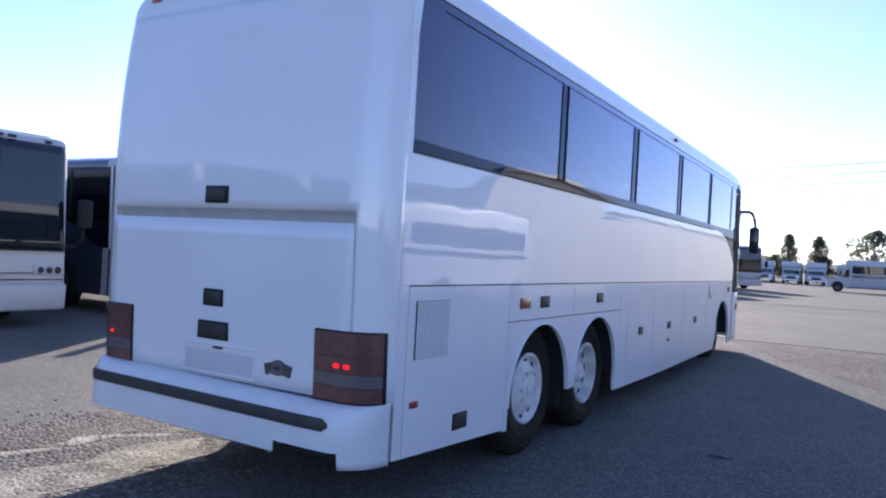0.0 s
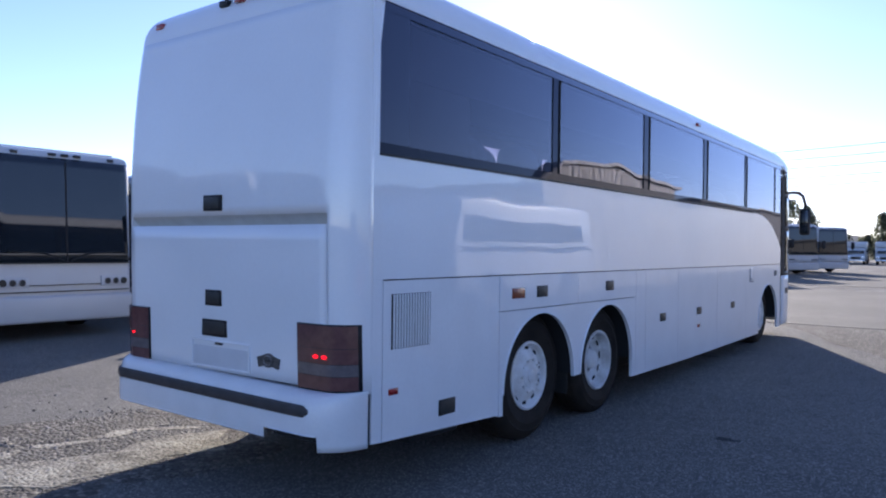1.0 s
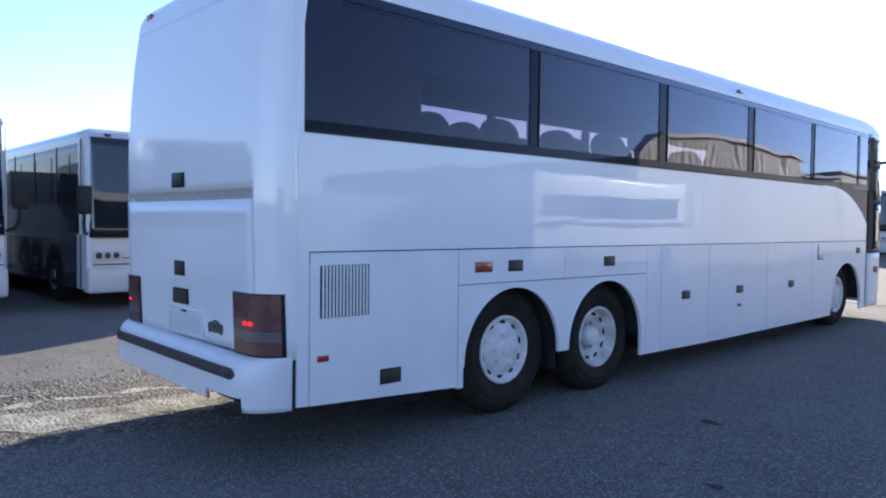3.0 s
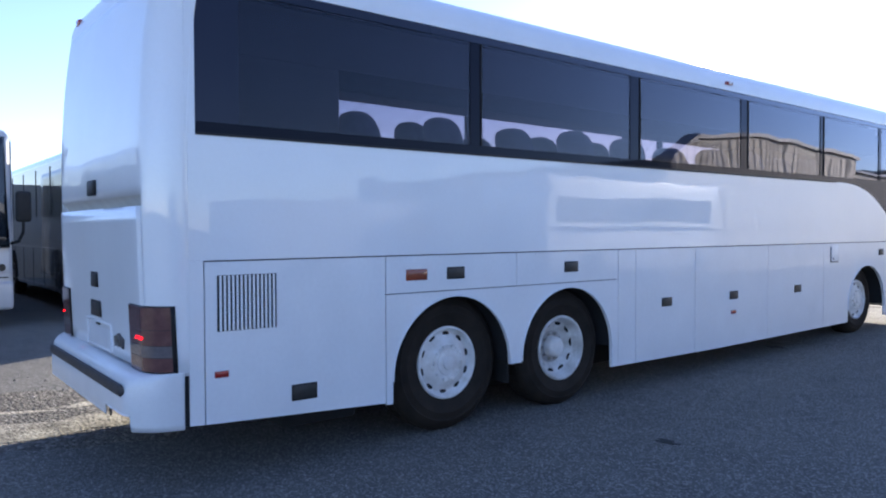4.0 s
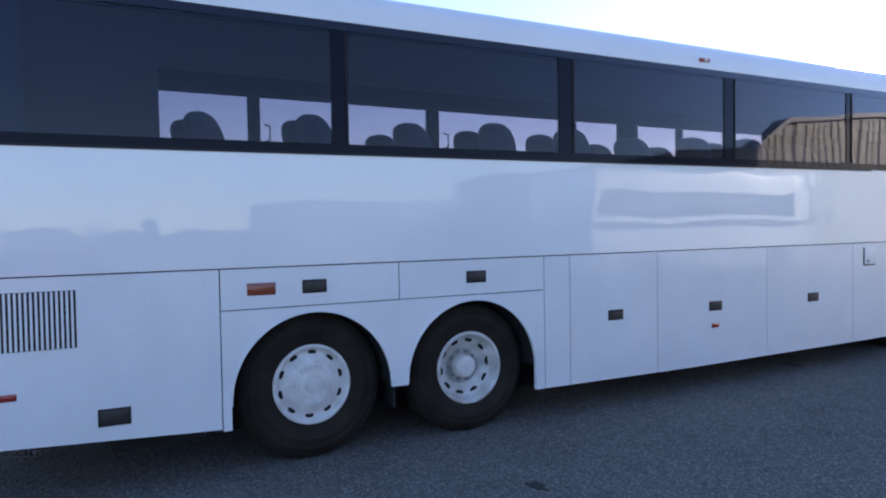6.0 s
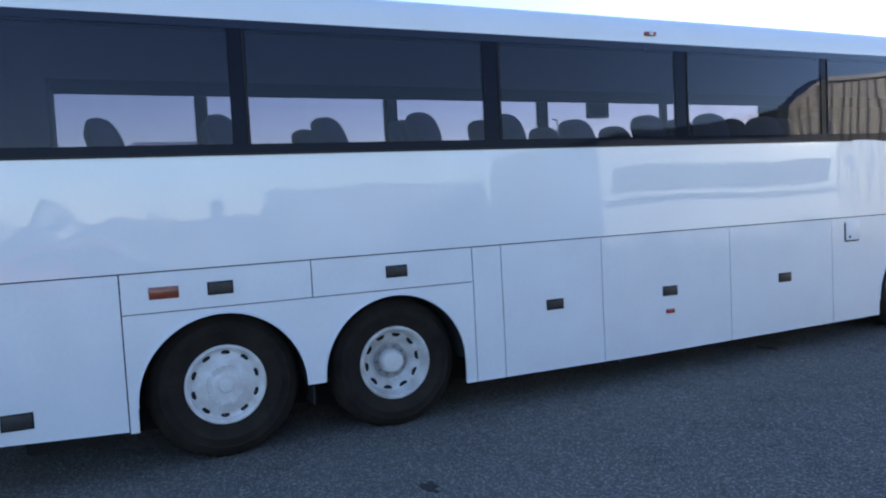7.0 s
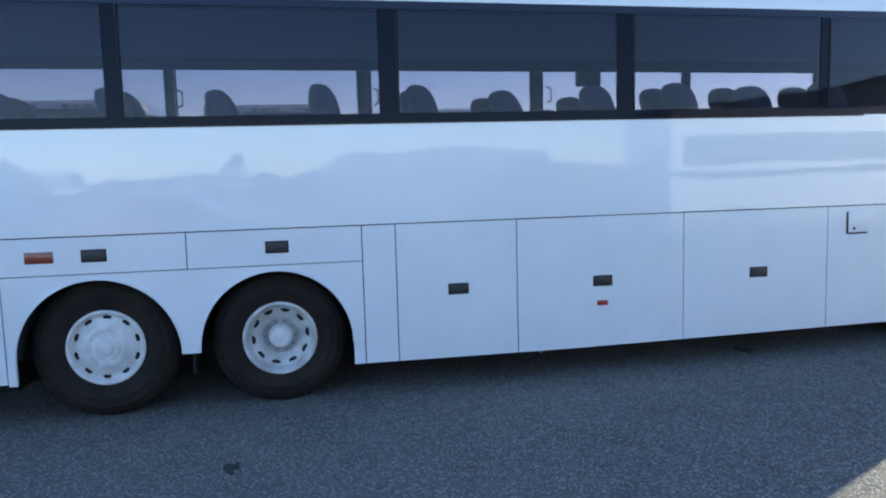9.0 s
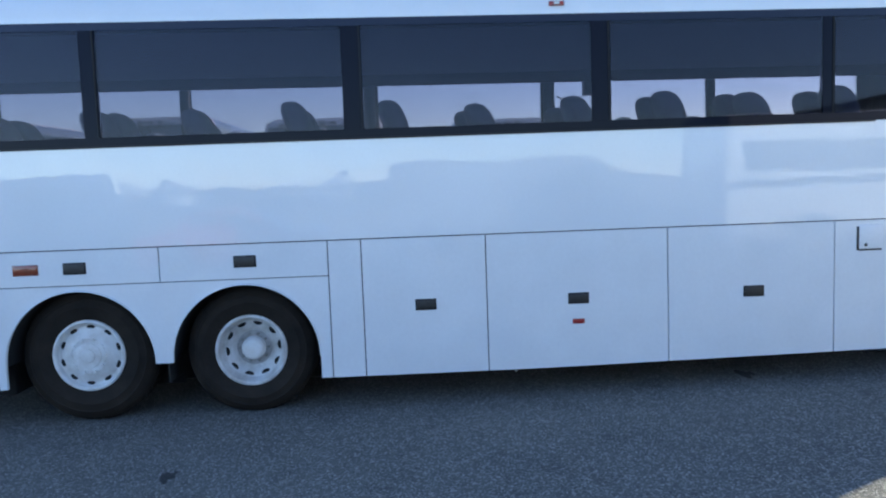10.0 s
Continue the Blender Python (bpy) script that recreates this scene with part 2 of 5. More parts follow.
def box(bm, x0, x1, y0, y1, z0, z1, bevel=0.0, segs=2):
    made = bmesh.ops.create_cube(bm, size=1.0, matrix=Matrix.Translation(((x0 + x1) / 2, (y0 + y1) / 2, (z0 + z1) / 2)) @ Matrix.Diagonal((abs(x1 - x0), abs(y1 - y0), abs(z1 - z0), 1)))
    if bevel:
        edges = {e for v in made["verts"] for e in v.link_edges}
        bmesh.ops.bevel(bm, geom=list(edges), offset=bevel, segments=segs, profile=0.5, affect="EDGES")
    return bm


def boxed(*a, **k):
    return box(bmesh.new(), *a, **k)


def prism(bm, pts, lo, hi, place):
    """A flat outline of (a, b) pairs given depth from lo to hi; place(a, b, d) gives the point in space."""
    near = [bm.verts.new(place(a, b, lo)) for a, b in pts]
    far = [bm.verts.new(place(a, b, hi)) for a, b in pts]
    bm.faces.new(near)
    bm.faces.new(far[::-1])
    for i in range(len(pts)):
        j = (i + 1) % len(pts)
        bm.faces.new((near[j], near[i], far[i], far[j]))
    return bm


def lathe(bm, profile, centre, segs=40):
    """Turn (radius, x) pairs round an axis along x through centre."""
    rings = []
    for r, x in profile:
        rings.append([bm.verts.new((centre[0] + x, centre[1] + r * math.cos(k * math.tau / segs), centre[2] + r * math.sin(k * math.tau / segs))) for k in range(segs)])
    for a, b in zip(rings, rings[1:]):
        for k in range(segs):
            q = (k + 1) % segs
            bm.faces.new((a[k], a[q], b[q], b[k]))
    return rings


def disc(bm, centre, r, depth, segs=16, ry=None, turn=0.0):
    """A flat oval button standing along x."""
    ry = ry or r
    pts = []
    for k in range(segs):
        a, b = r * math.cos(k * math.tau / segs), ry * math.sin(k * math.tau / segs)
        pts.append((centre[1] + a * math.cos(turn) - b * math.sin(turn), centre[2] + a * math.sin(turn) + b * math.cos(turn)))
    return prism(bm, pts, centre[0], centre[0] + depth, lambda a, b, d: (d, a, b))


def tube(bm, pts, r, segs=10):
    """A round bar along a line of points."""
    pts = [Vector(p) for p in pts]
    rings = []
    for i, p in enumerate(pts):
        d = (pts[min(i + 1, len(pts) - 1)] - pts[max(i - 1, 0)]).normalized()
        q = d.to_track_quat("Z", "Y")
        rr = r[i] if isinstance(r, (list, tuple)) else r
        rings.append([bm.verts.new(p + q @ Vector((rr * math.cos(k * math.tau / segs), rr * math.sin(k * math.tau / segs), 0))) for k in range(segs)])
    for a, b in zip(rings, rings[1:]):
        for k in range(segs):
            bm.faces.new((a[k], a[(k + 1) % segs], b[(k + 1) % segs], b[k]))
    bm.faces.new(rings[0][::-1])
    bm.faces.new(rings[-1])
    return bm


def sheet(bm, f, us, vs):
    """A curved sheet through f(u, v)."""
    grid = [[bm.verts.new(f(u, v)) for v in vs] for u in us]
    for i in range(len(us) - 1):
        for j in range(len(vs) - 1):
            bm.faces.new((grid[i][j], grid[i + 1][j], grid[i + 1][j + 1], grid[i][j + 1]))
    return bm


def steps(a, b, n):
    return [a + (b - a) * i / n for i in range(n + 1)]


def thing(name, label, category, group="", kind=""):
    return tagged(new(name), label, category, group, kind)


def thick(ob, depth, offset=-1.0):
    mod = ob.modifiers.new("thickness", "SOLIDIFY")
    mod.thickness, mod.offset = depth, offset
    return ob


# ---- ground ----
def lie(y):
    """Height of the yard, which climbs gently along the coach from tail to nose."""
    return -0.04 + 0.02 * min(10.0, max(0.0, y - 2.0))


def ground():
    bm = bmesh.new()
    marks = [-2500, -600, -150, -60, -30, -18, -12] + steps(-9, 12, 60) + [16, 24, 40, 80, 160, 600, 2500]
    ys = [-2500, -600, -150, -60, -30, -18] + sorted(steps(-12, 18, 80) + [2.0, 12.0]) + [24, 32, 50, 80, 120, 200, 600, 2500]
    def at(u, v):
        near = max(0.0, 1 - max(abs(u - 1) / 14, abs(v - 3) / 18))
        return (u, v, lie(v) - 0.009 + (0.002 * near * noise.noise((u * 0.5, v * 0.5, 3)) if near else 0.0))
    sheet(bm, at, marks, ys)
    tagged(part("ground", bm, ASPHALT, kind="structure"), label="worn grey asphalt yard with pale stones", category="ground")


def ragged(name, mat, outline, label, z=0.0, seed=1, rough_edge=0.12, lift=0.0):
    """A thin patch with an uneven border and a slightly humped top, lying on the ground."""
    rnd = random.Random(seed)
    pts = []
    for (x0, y0), (x1, y1) in zip(outline, outline[1:] + outline[:1]):
        n = max(2, int(math.hypot(x1 - x0, y1 - y0) / 0.25))
        n = min(n, 60)
        for k in range(n):
            s = k / n
            wob = rough_edge * (noise.noise((x0 + (x1 - x0) * s, y0 + (y1 - y0) * s, seed)) + 0.4 * rnd.uniform(-1, 1))
            pts.append((x0 + (x1 - x0) * s + wob, y0 + (y1 - y0) * s + wob * 0.7))
    bm = bmesh.new()
    base = lie(sum(p[1] for p in outline) / len(outline))
    prism(bm, pts, base - 0.05, base + z + lift, lambda a, b, d: (a, b, d))
    return tagged(part(name, bm, mat, kind="structure", smooth=False), label=label, category="ground patch")


ground()
tagged(part("pavement_3", sheet(bmesh.new(), lambda x, y: (x + (0.5 * noise.noise((0, y, 4)) + 0.12 * y if x < 9 else 0.0), y, lie(y) - 0.003), (8.2, 20, 46), steps(-34, 2, 36) + steps(2, 12, 20)[1:] + [12.6, 13.2]), PALE, kind="structure"), label="pale sunlit gravel lot beside the yard", category="ground patch")
tagged(part("gravel_verge", sheet(bmesh.new(), lambda u, y: (2.5 - (y - 8.0) * 0.62 + u + 0.2 * noise.noise((u, y * 0.8, 2)), y + 0.25 * noise.noise((u * 0.9, y, 7)), lie(y) - 0.005), steps(0.0, 12.0, 20), steps(8.0, 12.0, 14) + [12.6, 13.2]), VERGE, kind="structure"), label="brown gravel strip broken up by tyres", category="ground patch")
ragged("pavement_1", CONCRETE, [(-9.5, 13.3), (14, 13.3), (14, 30.5), (-9.5, 28.7)], "pale worn concrete apron on the yard", seed=4)
ragged("pavement_2", CONCRETE, [(-9.0, 33), (14, 35), (14, 60), (-9.0, 58)], "pale worn concrete apron on the yard", seed=5)


# ---- the white coach ----
W, SEAM, SILL, TOP = 2.58, 1.426, 2.25, 3.20
BOTTOM, AXLES, FRONT_AXLE, HUB, R = 0.28, (2.242, 3.566), 9.84, 0.525, 0.53
PANES = ((0.40, 2.40), (2.53, 4.475), (4.64, 6.50), (6.66, 8.42), (8.52, 10.20))


def head(y):
    """The top line of the windows, a little lower towards the nose."""
    return 3.255 - 0.0105 * max(0.0, y)


def side_at(mirror):
    """Place (y, z, depth) on the coach's side; depth grows inward."""
    return (lambda a, b, d: (-W + d, a, b)) if mirror else (lambda a, b, d: (-d, a, b))


def arch(cy, r, cz, zlow, zlow2=None):
    """The outline of a wheel arch from its front foot over the top to its rear foot."""
    pts = [(cy + r, zlow)]
    pts += [(cy + r * math.cos(a), cz + r * math.sin(a)) for a in steps(0, math.pi, 22)]
    pts.append((cy - r, zlow if zlow2 is None else zlow2))
    return pts


def skirt_low(y):
    """The lower edge of the skirt, a little higher behind the rear axle and at the nose."""
    if y < 1.6:
        return 0.375 - 0.07 * y / 1.6
    return 0.28 if y < 6 else 0.28 + 0.06 * min(1, (y - 6) / 4.5)


def front_x(s):
    """Plan of the rounded nose, s from 0 on the kerb side to 1 on the other side."""
    a = math.pi * s
    c, q = math.cos(a), math.sin(a)
    e = 2 / 5
    return (-W / 2 + W / 2 * math.copysign(abs(c) ** e, c), 1.02 * abs(q) ** e)


def nose(s, z, out=0.0):
    x, y = front_x(s)
    lean = 1 - 0.18 * max(0.0, (z - 1.7) / 1.5) ** 2
    low = 1 - 0.12 * max(0.0, (0.7 - z) / 0.4) ** 2
    k = 1 + out / 1.3
    return ((x + W / 2) * k - W / 2, 10.70 + y * lean * low * k, z)


def rear_y(x, z):
    """The rounded back: nearly upright, leaning in at the top, with soft corners."""
    base = -0.155 - 0.035 * math.sin(min(1.0, max(0.0, (z - 0.7) / 1.4)) * math.pi / 2)
    if z > 2.0:
        base += 0.085 * ((z - 2.0) / 1.2) ** 2.2
    d = max(0.0, abs(x + W / 2) - (W / 2 - 0.21)) / 0.21
    return base + 0.24 * (1 - math.sqrt(max(0.0, 1 - min(1.0, d) ** 2)))


def wheel(coach, cx, cy, cz, kind, side, swell=1.0, size=1.0):
    """One road wheel; side 1 faces +x. A domed drive rim or a deep dished tag rim, with oval hand holes and nuts."""
    w = tagged(new("wheel"), label="")
    w.parent = coach
    f = side
    bm = bmesh.new()
    prof = [(0.288, -0.02), (0.315, 0.0), (0.395, 0.012), (0.402, 0.017), (0.41, 0.012), (0.45, 0.006), (0.457, 0.011), (0.465, 0.004), (0.497, -0.012), (0.522, -0.04), (0.53, -0.075), (0.53, -0.235), (0.52, -0.27), (0.50, -0.295), (0.40, -0.31), (0.30, -0.29)]
    lathe(bm, [(0.315 + (r - 0.315) * swell if r > 0.32 else r, f * x) for r, x in prof], (cx, cy, cz), 56)
    tyre = part("tyre", bm, TYRE, w, "worn black tyre with dusty sidewall")
    bm = bmesh.new()
    for k in range(46):                         # tread blocks
        a = k * math.tau / 46
        for x in (-0.10, -0.155, -0.21):
            m = Matrix.Translation((cx + f * x, cy, cz)) @ Matrix.Rotation(a, 4, "X") @ Matrix.Translation((0, 0, 0.315 + 0.215 * swell)) @ Matrix.Diagonal((0.046, 0.055, 0.014, 1))
            bmesh.ops.create_cube(bm, size=1, matrix=m)
    part("tread", bm, TYRE, tyre, kind="stuff", smooth=False)
    bm = bmesh.new()
    if kind == "drive":
        prof = [(0.322, -0.03), (0.315, 0.004), (0.298, 0.010), (0.286, 0.0), (0.276, -0.035), (0.258, -0.045), (0.236, -0.036), (0.20, -0.012), (0.165, 0.006), (0.15, 0.008), (0.148, 0.006)]
    else:
        prof = [(0.322, -0.03), (0.315, 0.004), (0.298, 0.010), (0.286, 0.0), (0.272, -0.05), (0.258, -0.085), (0.225, -0.10), (0.19, -0.125), (0.165, -0.14), (0.14, -0.14), (0.138, -0.14)]
    lathe(bm, [(r * 0.955, f * x) for r, x in prof], (cx, cy, cz), 48)
    disc_r, disc_x = prof[-1][0] * 0.955, prof[-1][1]
    ring = [bm.verts.new((cx + f * disc_x, cy + disc_r * math.cos(k * math.tau / 24), cz + disc_r * math.sin(k * math.tau / 24))) for k in range(24)]
    bm.faces.new(ring)
    rim = part("rim", bm, RIM if kind == "drive" else RIM_DIRTY, w, "white painted steel rim, dusty")
    for k in range(10):
        a = k * math.tau / 10 + (0.25 if kind == "drive" else 0.1)
        rr, xx = (0.240, -0.041) if kind == "drive" else (0.226, -0.094)
        bm = disc(bmesh.new(), (cx + f * xx, cy + rr * math.cos(a), cz + rr * math.sin(a)), 0.033 if kind == "drive" else 0.038, f * 0.004, 14, 0.018 if kind == "drive" else 0.022, a + math.pi / 2)
        part("hand_hole", bm, DARK, rim)
    bm = bmesh.new()
    if kind == "drive":
        lathe(bm, [(0.108, f * 0.006), (0.103, f * 0.016), (0.085, f * 0.020), (0.06, f * 0.021), (0.055, f * 0.030), (0.045, f * 0.034), (0.001, f * 0.035)], (cx, cy, cz), 32)
    else:
        lathe(bm, [(0.100, f * -0.142), (0.097, f * -0.075), (0.092, f * -0.06), (0.080, f * -0.045), (0.072, f * -0.040), (0.001, f * -0.036)], (cx, cy, cz), 32)
    hub = part("hub", bm, RIM, w, "pale hub cap")
    if kind == "tag":
        bm = bmesh.new()
        lathe(bm, [(0.098, f * -0.134), (0.150, f * -0.130)], (cx, cy, cz), 40)
        part("hub_ring", bm, RIM_GREY, hub, "darker grey ring round the hub")
    for k in range(10):
        a = k * math.tau / 10
        rr = 0.142 if kind == "drive" else 0.122
        x0 = 0.008 if kind == "drive" else -0.138
        bm = disc(bmesh.new(), (cx + f * x0, cy + rr * math.cos(a), cz + rr * math.sin(a)), 0.014 if kind == "drive" else 0.012, f * 0.022, 6)
        part("wheel_nut", bm, RIM if kind == "drive" else STEEL, hub)
    w.matrix_basis = Matrix.Translation((cx, cy, cz)) @ Matrix.Scale(size, 4) @ Matrix.Translation((-cx, -cy, -cz))
    return w


def latch(coach, y, z, w=0.18, h=0.092, mat=LATCH, name="latch", label="recessed dark plastic flap latch", parent=None, x=0.0):
    bm = boxed(x - 0.01, x + 0.006, y - w / 2, y + w / 2, z - h / 2, z + h / 2, 0.004)
    rimmed = part(name, bm, FRAME if mat is LATCH else mat, parent or coach, label)
    bm = boxed(x + 0.0062, x + 0.010, y - w / 2 + 0.012, y + w / 2 - 0.012, z - h / 2 + 0.012, z + h / 2 - 0.012, 0.0015)
    part("flap" if mat is LATCH else "lens", bm, mat, rimmed)
    return rimmed


def outer_face(pane):
    """Gloss on the face that looks outward alone; the inner face and rim are clear."""
    pane.data.materials.append(INNER)
    for f in pane.data.polygons:
        outward = f.center.x > -W / 2 and f.normal.x > 0.9 or f.center.x < -W / 2 and f.normal.x < -0.9
        f.material_index = 0 if outward else 1


def coach_side(coach, mirror):
    at = side_at(mirror)
    g = 0.0045
    depth = 0.03

    def panel(name, pts, mat=WHITE_LOW, label=""):
        return part(name, prism(bmesh.new(), pts, 0.0, depth, at), mat, coach, label, smooth=False)

    def quad(y0, y1, z0, z1):
        return [(y0 + g, z0 + 0.003), (y1 - g, z0 + 0.003), (y1 - g, z1 - g), (y0 + g, z1 - g)]

    def low(y0, y1, z1):
        n = 6
        return [(y, skirt_low(y)) for y in steps(y0 + g, y1 - g, n)] + [(y1 - g, z1 - g), (y0 + g, z1 - g)]

    panel("corner_post", [(0.052, skirt_low(0)), (0.1465, skirt_low(0.15)), (0.1465, SEAM + g), (0.052, SEAM + g)], WHITE)
    engine = panel("engine_door", low(0.151, 1.552, SEAM), label="white engine side door with slatted vent")
    a1, a2 = 2.23, 3.587
    tongue = 0.46
    outline = [(1.552 + g, BOTTOM + 0.012)]
    outline += arch(a1, 0.614, 0.475, tongue, BOTTOM + 0.012)[::-1]
    outline += arch(a2, 0.608, 0.483, BOTTOM, tongue)[::-1]
    outline += [(4.29 - g, BOTTOM), (4.29 - g, 1.135 - g), (1.552 + g, 1.135 - g)]
    panel("wheel_panel", outline, label="white panel with two wheel arches")
    service = panel("service_door", quad(1.552, 2.917, 1.135, SEAM))
    service2 = panel("service_door", quad(2.917, 4.29, 1.135, SEAM))
    panel("filler_panel", low(4.29, 4.565, SEAM))
    luggage = [panel("luggage_door", low(a, b, SEAM), label="white luggage bay door with small dark latch") for a, b in ((4.565, 5.592), (5.592, 7.113), (7.113, 8.527))]
    fa = [(8.527 + g, skirt_low(8.53))] + [(y, skirt_low(y)) for y in steps(8.6, FRONT_AXLE - 0.60, 4)]
    fa += arch(FRONT_AXLE, 0.595, 0.50, skirt_low(10.4), skirt_low(9.2))[::-1][1:]
    fa += [(10.64, skirt_low(10.6)), (10.64, SEAM - g), (8.527 + g, SEAM - g)]
    front = panel("front_panel", fa, label="white front wheel panel")
    # upper side, with the window line dropping in a curve towards the nose
    up = [(0.052, SEAM + g + 0.0005), (10.64, SEAM + g + 0.0005)]
    curve = [(10.64 - 1.75 * s, 1.70 + 0.55 * (1 - (1 - s) ** 2.6)) for s in steps(0.0, 1.0, 16)]
    up += curve + [(8.52, SILL), (0.052, SILL)]
    part("upper_side", prism(bmesh.new(), up, 0.0, depth, at), WHITE, coach, "glossy white upper side panel", smooth=False)
    # arch lips and liners
    for cy, r, cz in ((a1, 0.614, 0.475), (a2, 0.608, 0.483), (FRONT_AXLE, 0.595, 0.50)):
        bm = bmesh.new()
        rings = [at(cy + (r + 0.001) * math.cos(a), cz + (r + 0.001) * math.sin(a), -0.004) for a in steps(-0.02, math.pi + 0.02, 30)]
        tube(bm, rings, 0.008, 8)
        part("arch_lip", bm, WHITE_LOW, coach)
        bm = bmesh.new()
        sheet(bm, lambda a, d: at(cy + (r + 0.006) * math.cos(a), max(0.30, cz + (r + 0.006) * math.sin(a)), d), steps(0, math.pi, 24), (0.031, 0.75))
        part("arch_liner", bm, DARK, coach, "black wheel well")
        bm = bmesh.new()
        sheet(bm, lambda y, z: at(y, z, 0.75), (cy - r, cy + r), (0.10, cz + r))
        part("well_wall", bm, DARK, coach)
    # black window band with its openings
    base = 2.322

    def band(pts, name="window_surround"):
        return part(name, prism(bmesh.new(), pts, 0.004, 0.03, at), FRIT if name == "pillar" and pts[0][0] < 1 or name == "head_rail" else PILLAR, coach, "glossy black window surround", smooth=False)

    band([(0.103, SILL + 0.003), (8.52, SILL + 0.003), (8.52, base), (0.103, base)])
    band([(0.103, head(0) - 0.065), (10.64, head(10.64) - 0.065), (10.64, head(10.64)), (0.103, head(0))], "head_rail")
    edges = [0.103] + [v for p in PANES for v in p] + [10.26]
    for i in range(0, len(edges), 2):
        a, b = edges[i], edges[i + 1]
        band([(a, base + 0.001), (b, base + 0.001), (b, head(b) - 0.066), (a, head(a) - 0.066)], "pillar")
        if 0 < i < len(edges) - 2:
            bm = bmesh.new()
            prism(bm, [(b - 0.022, base), (b - 0.010, base), (b - 0.010, head(b) - 0.066), (b - 0.022, head(b) - 0.066)], -0.006, 0.004, at)
            part("rubber_seal", bm, RUBBER, coach, smooth=False)
    band([(8.52, SILL + 0.003)] + [(8.52, base - 0.002), (10.26, base - 0.002), (10.64, base - 0.002)] + [(y, z + 0.003) for y, z in curve], "lower_quarter")
    for a, b in PANES:
        bm = bmesh.new()
        prism(bm, [(a, base), (b, base), (b, head(b) - 0.066), (a, head(a) - 0.066)], 0.012, 0.018, at)
        pane = part("window_pane", bm, PANE_HAZED if mirror else PANE, coach, "dark tinted side window", smooth=False)
        outer_face(pane)
        pane.visible_shadow = False
    bm = bmesh.new()
    q = 10.262 if mirror else 10.30
    prism(bm, [(q, base), (10.63, base), (10.63, head(10.6) - 0.066), (q, head(q) - 0.066)], 0.012, 0.018, at)
    if mirror:
        part("quarter_panel", bm, PILLAR, coach, "blacked-out front quarter window", smooth=False)
    else:
        part("quarter_pane", bm, PANE, coach, "small tinted front quarter window", smooth=False).visible_shadow = False
    # bright drip rail under the windows and gutter above
    bm = bmesh.new()
    prism(bm, [(0.104, SILL - 0.012), (8.86, SILL - 0.012), (8.86, SILL + 0.004), (0.104, SILL + 0.004)], -0.007, 0.0, at)
    part("drip_rail", bm, FRAME, coach, smooth=False)
    # inner liner behind the seams
    for pts in ([(0.12, 0.42), (1.60, 0.42), (1.60, SILL), (0.12, SILL)], [(4.20, 0.42), (9.20, 0.42), (9.20, SILL), (4.20, SILL)],
                [(1.60, 1.10), (4.20, 1.10), (4.20, SILL), (1.60, SILL)], [(9.20, 1.12), (10.64, 1.12), (10.64, 1.66), (9.20, SILL - 0.2)]):
        part("inner_lining", prism(bmesh.new(), pts, 0.032, 0.045, at), DARK, coach, smooth=False)
    return engine, service, service2, luggage, front


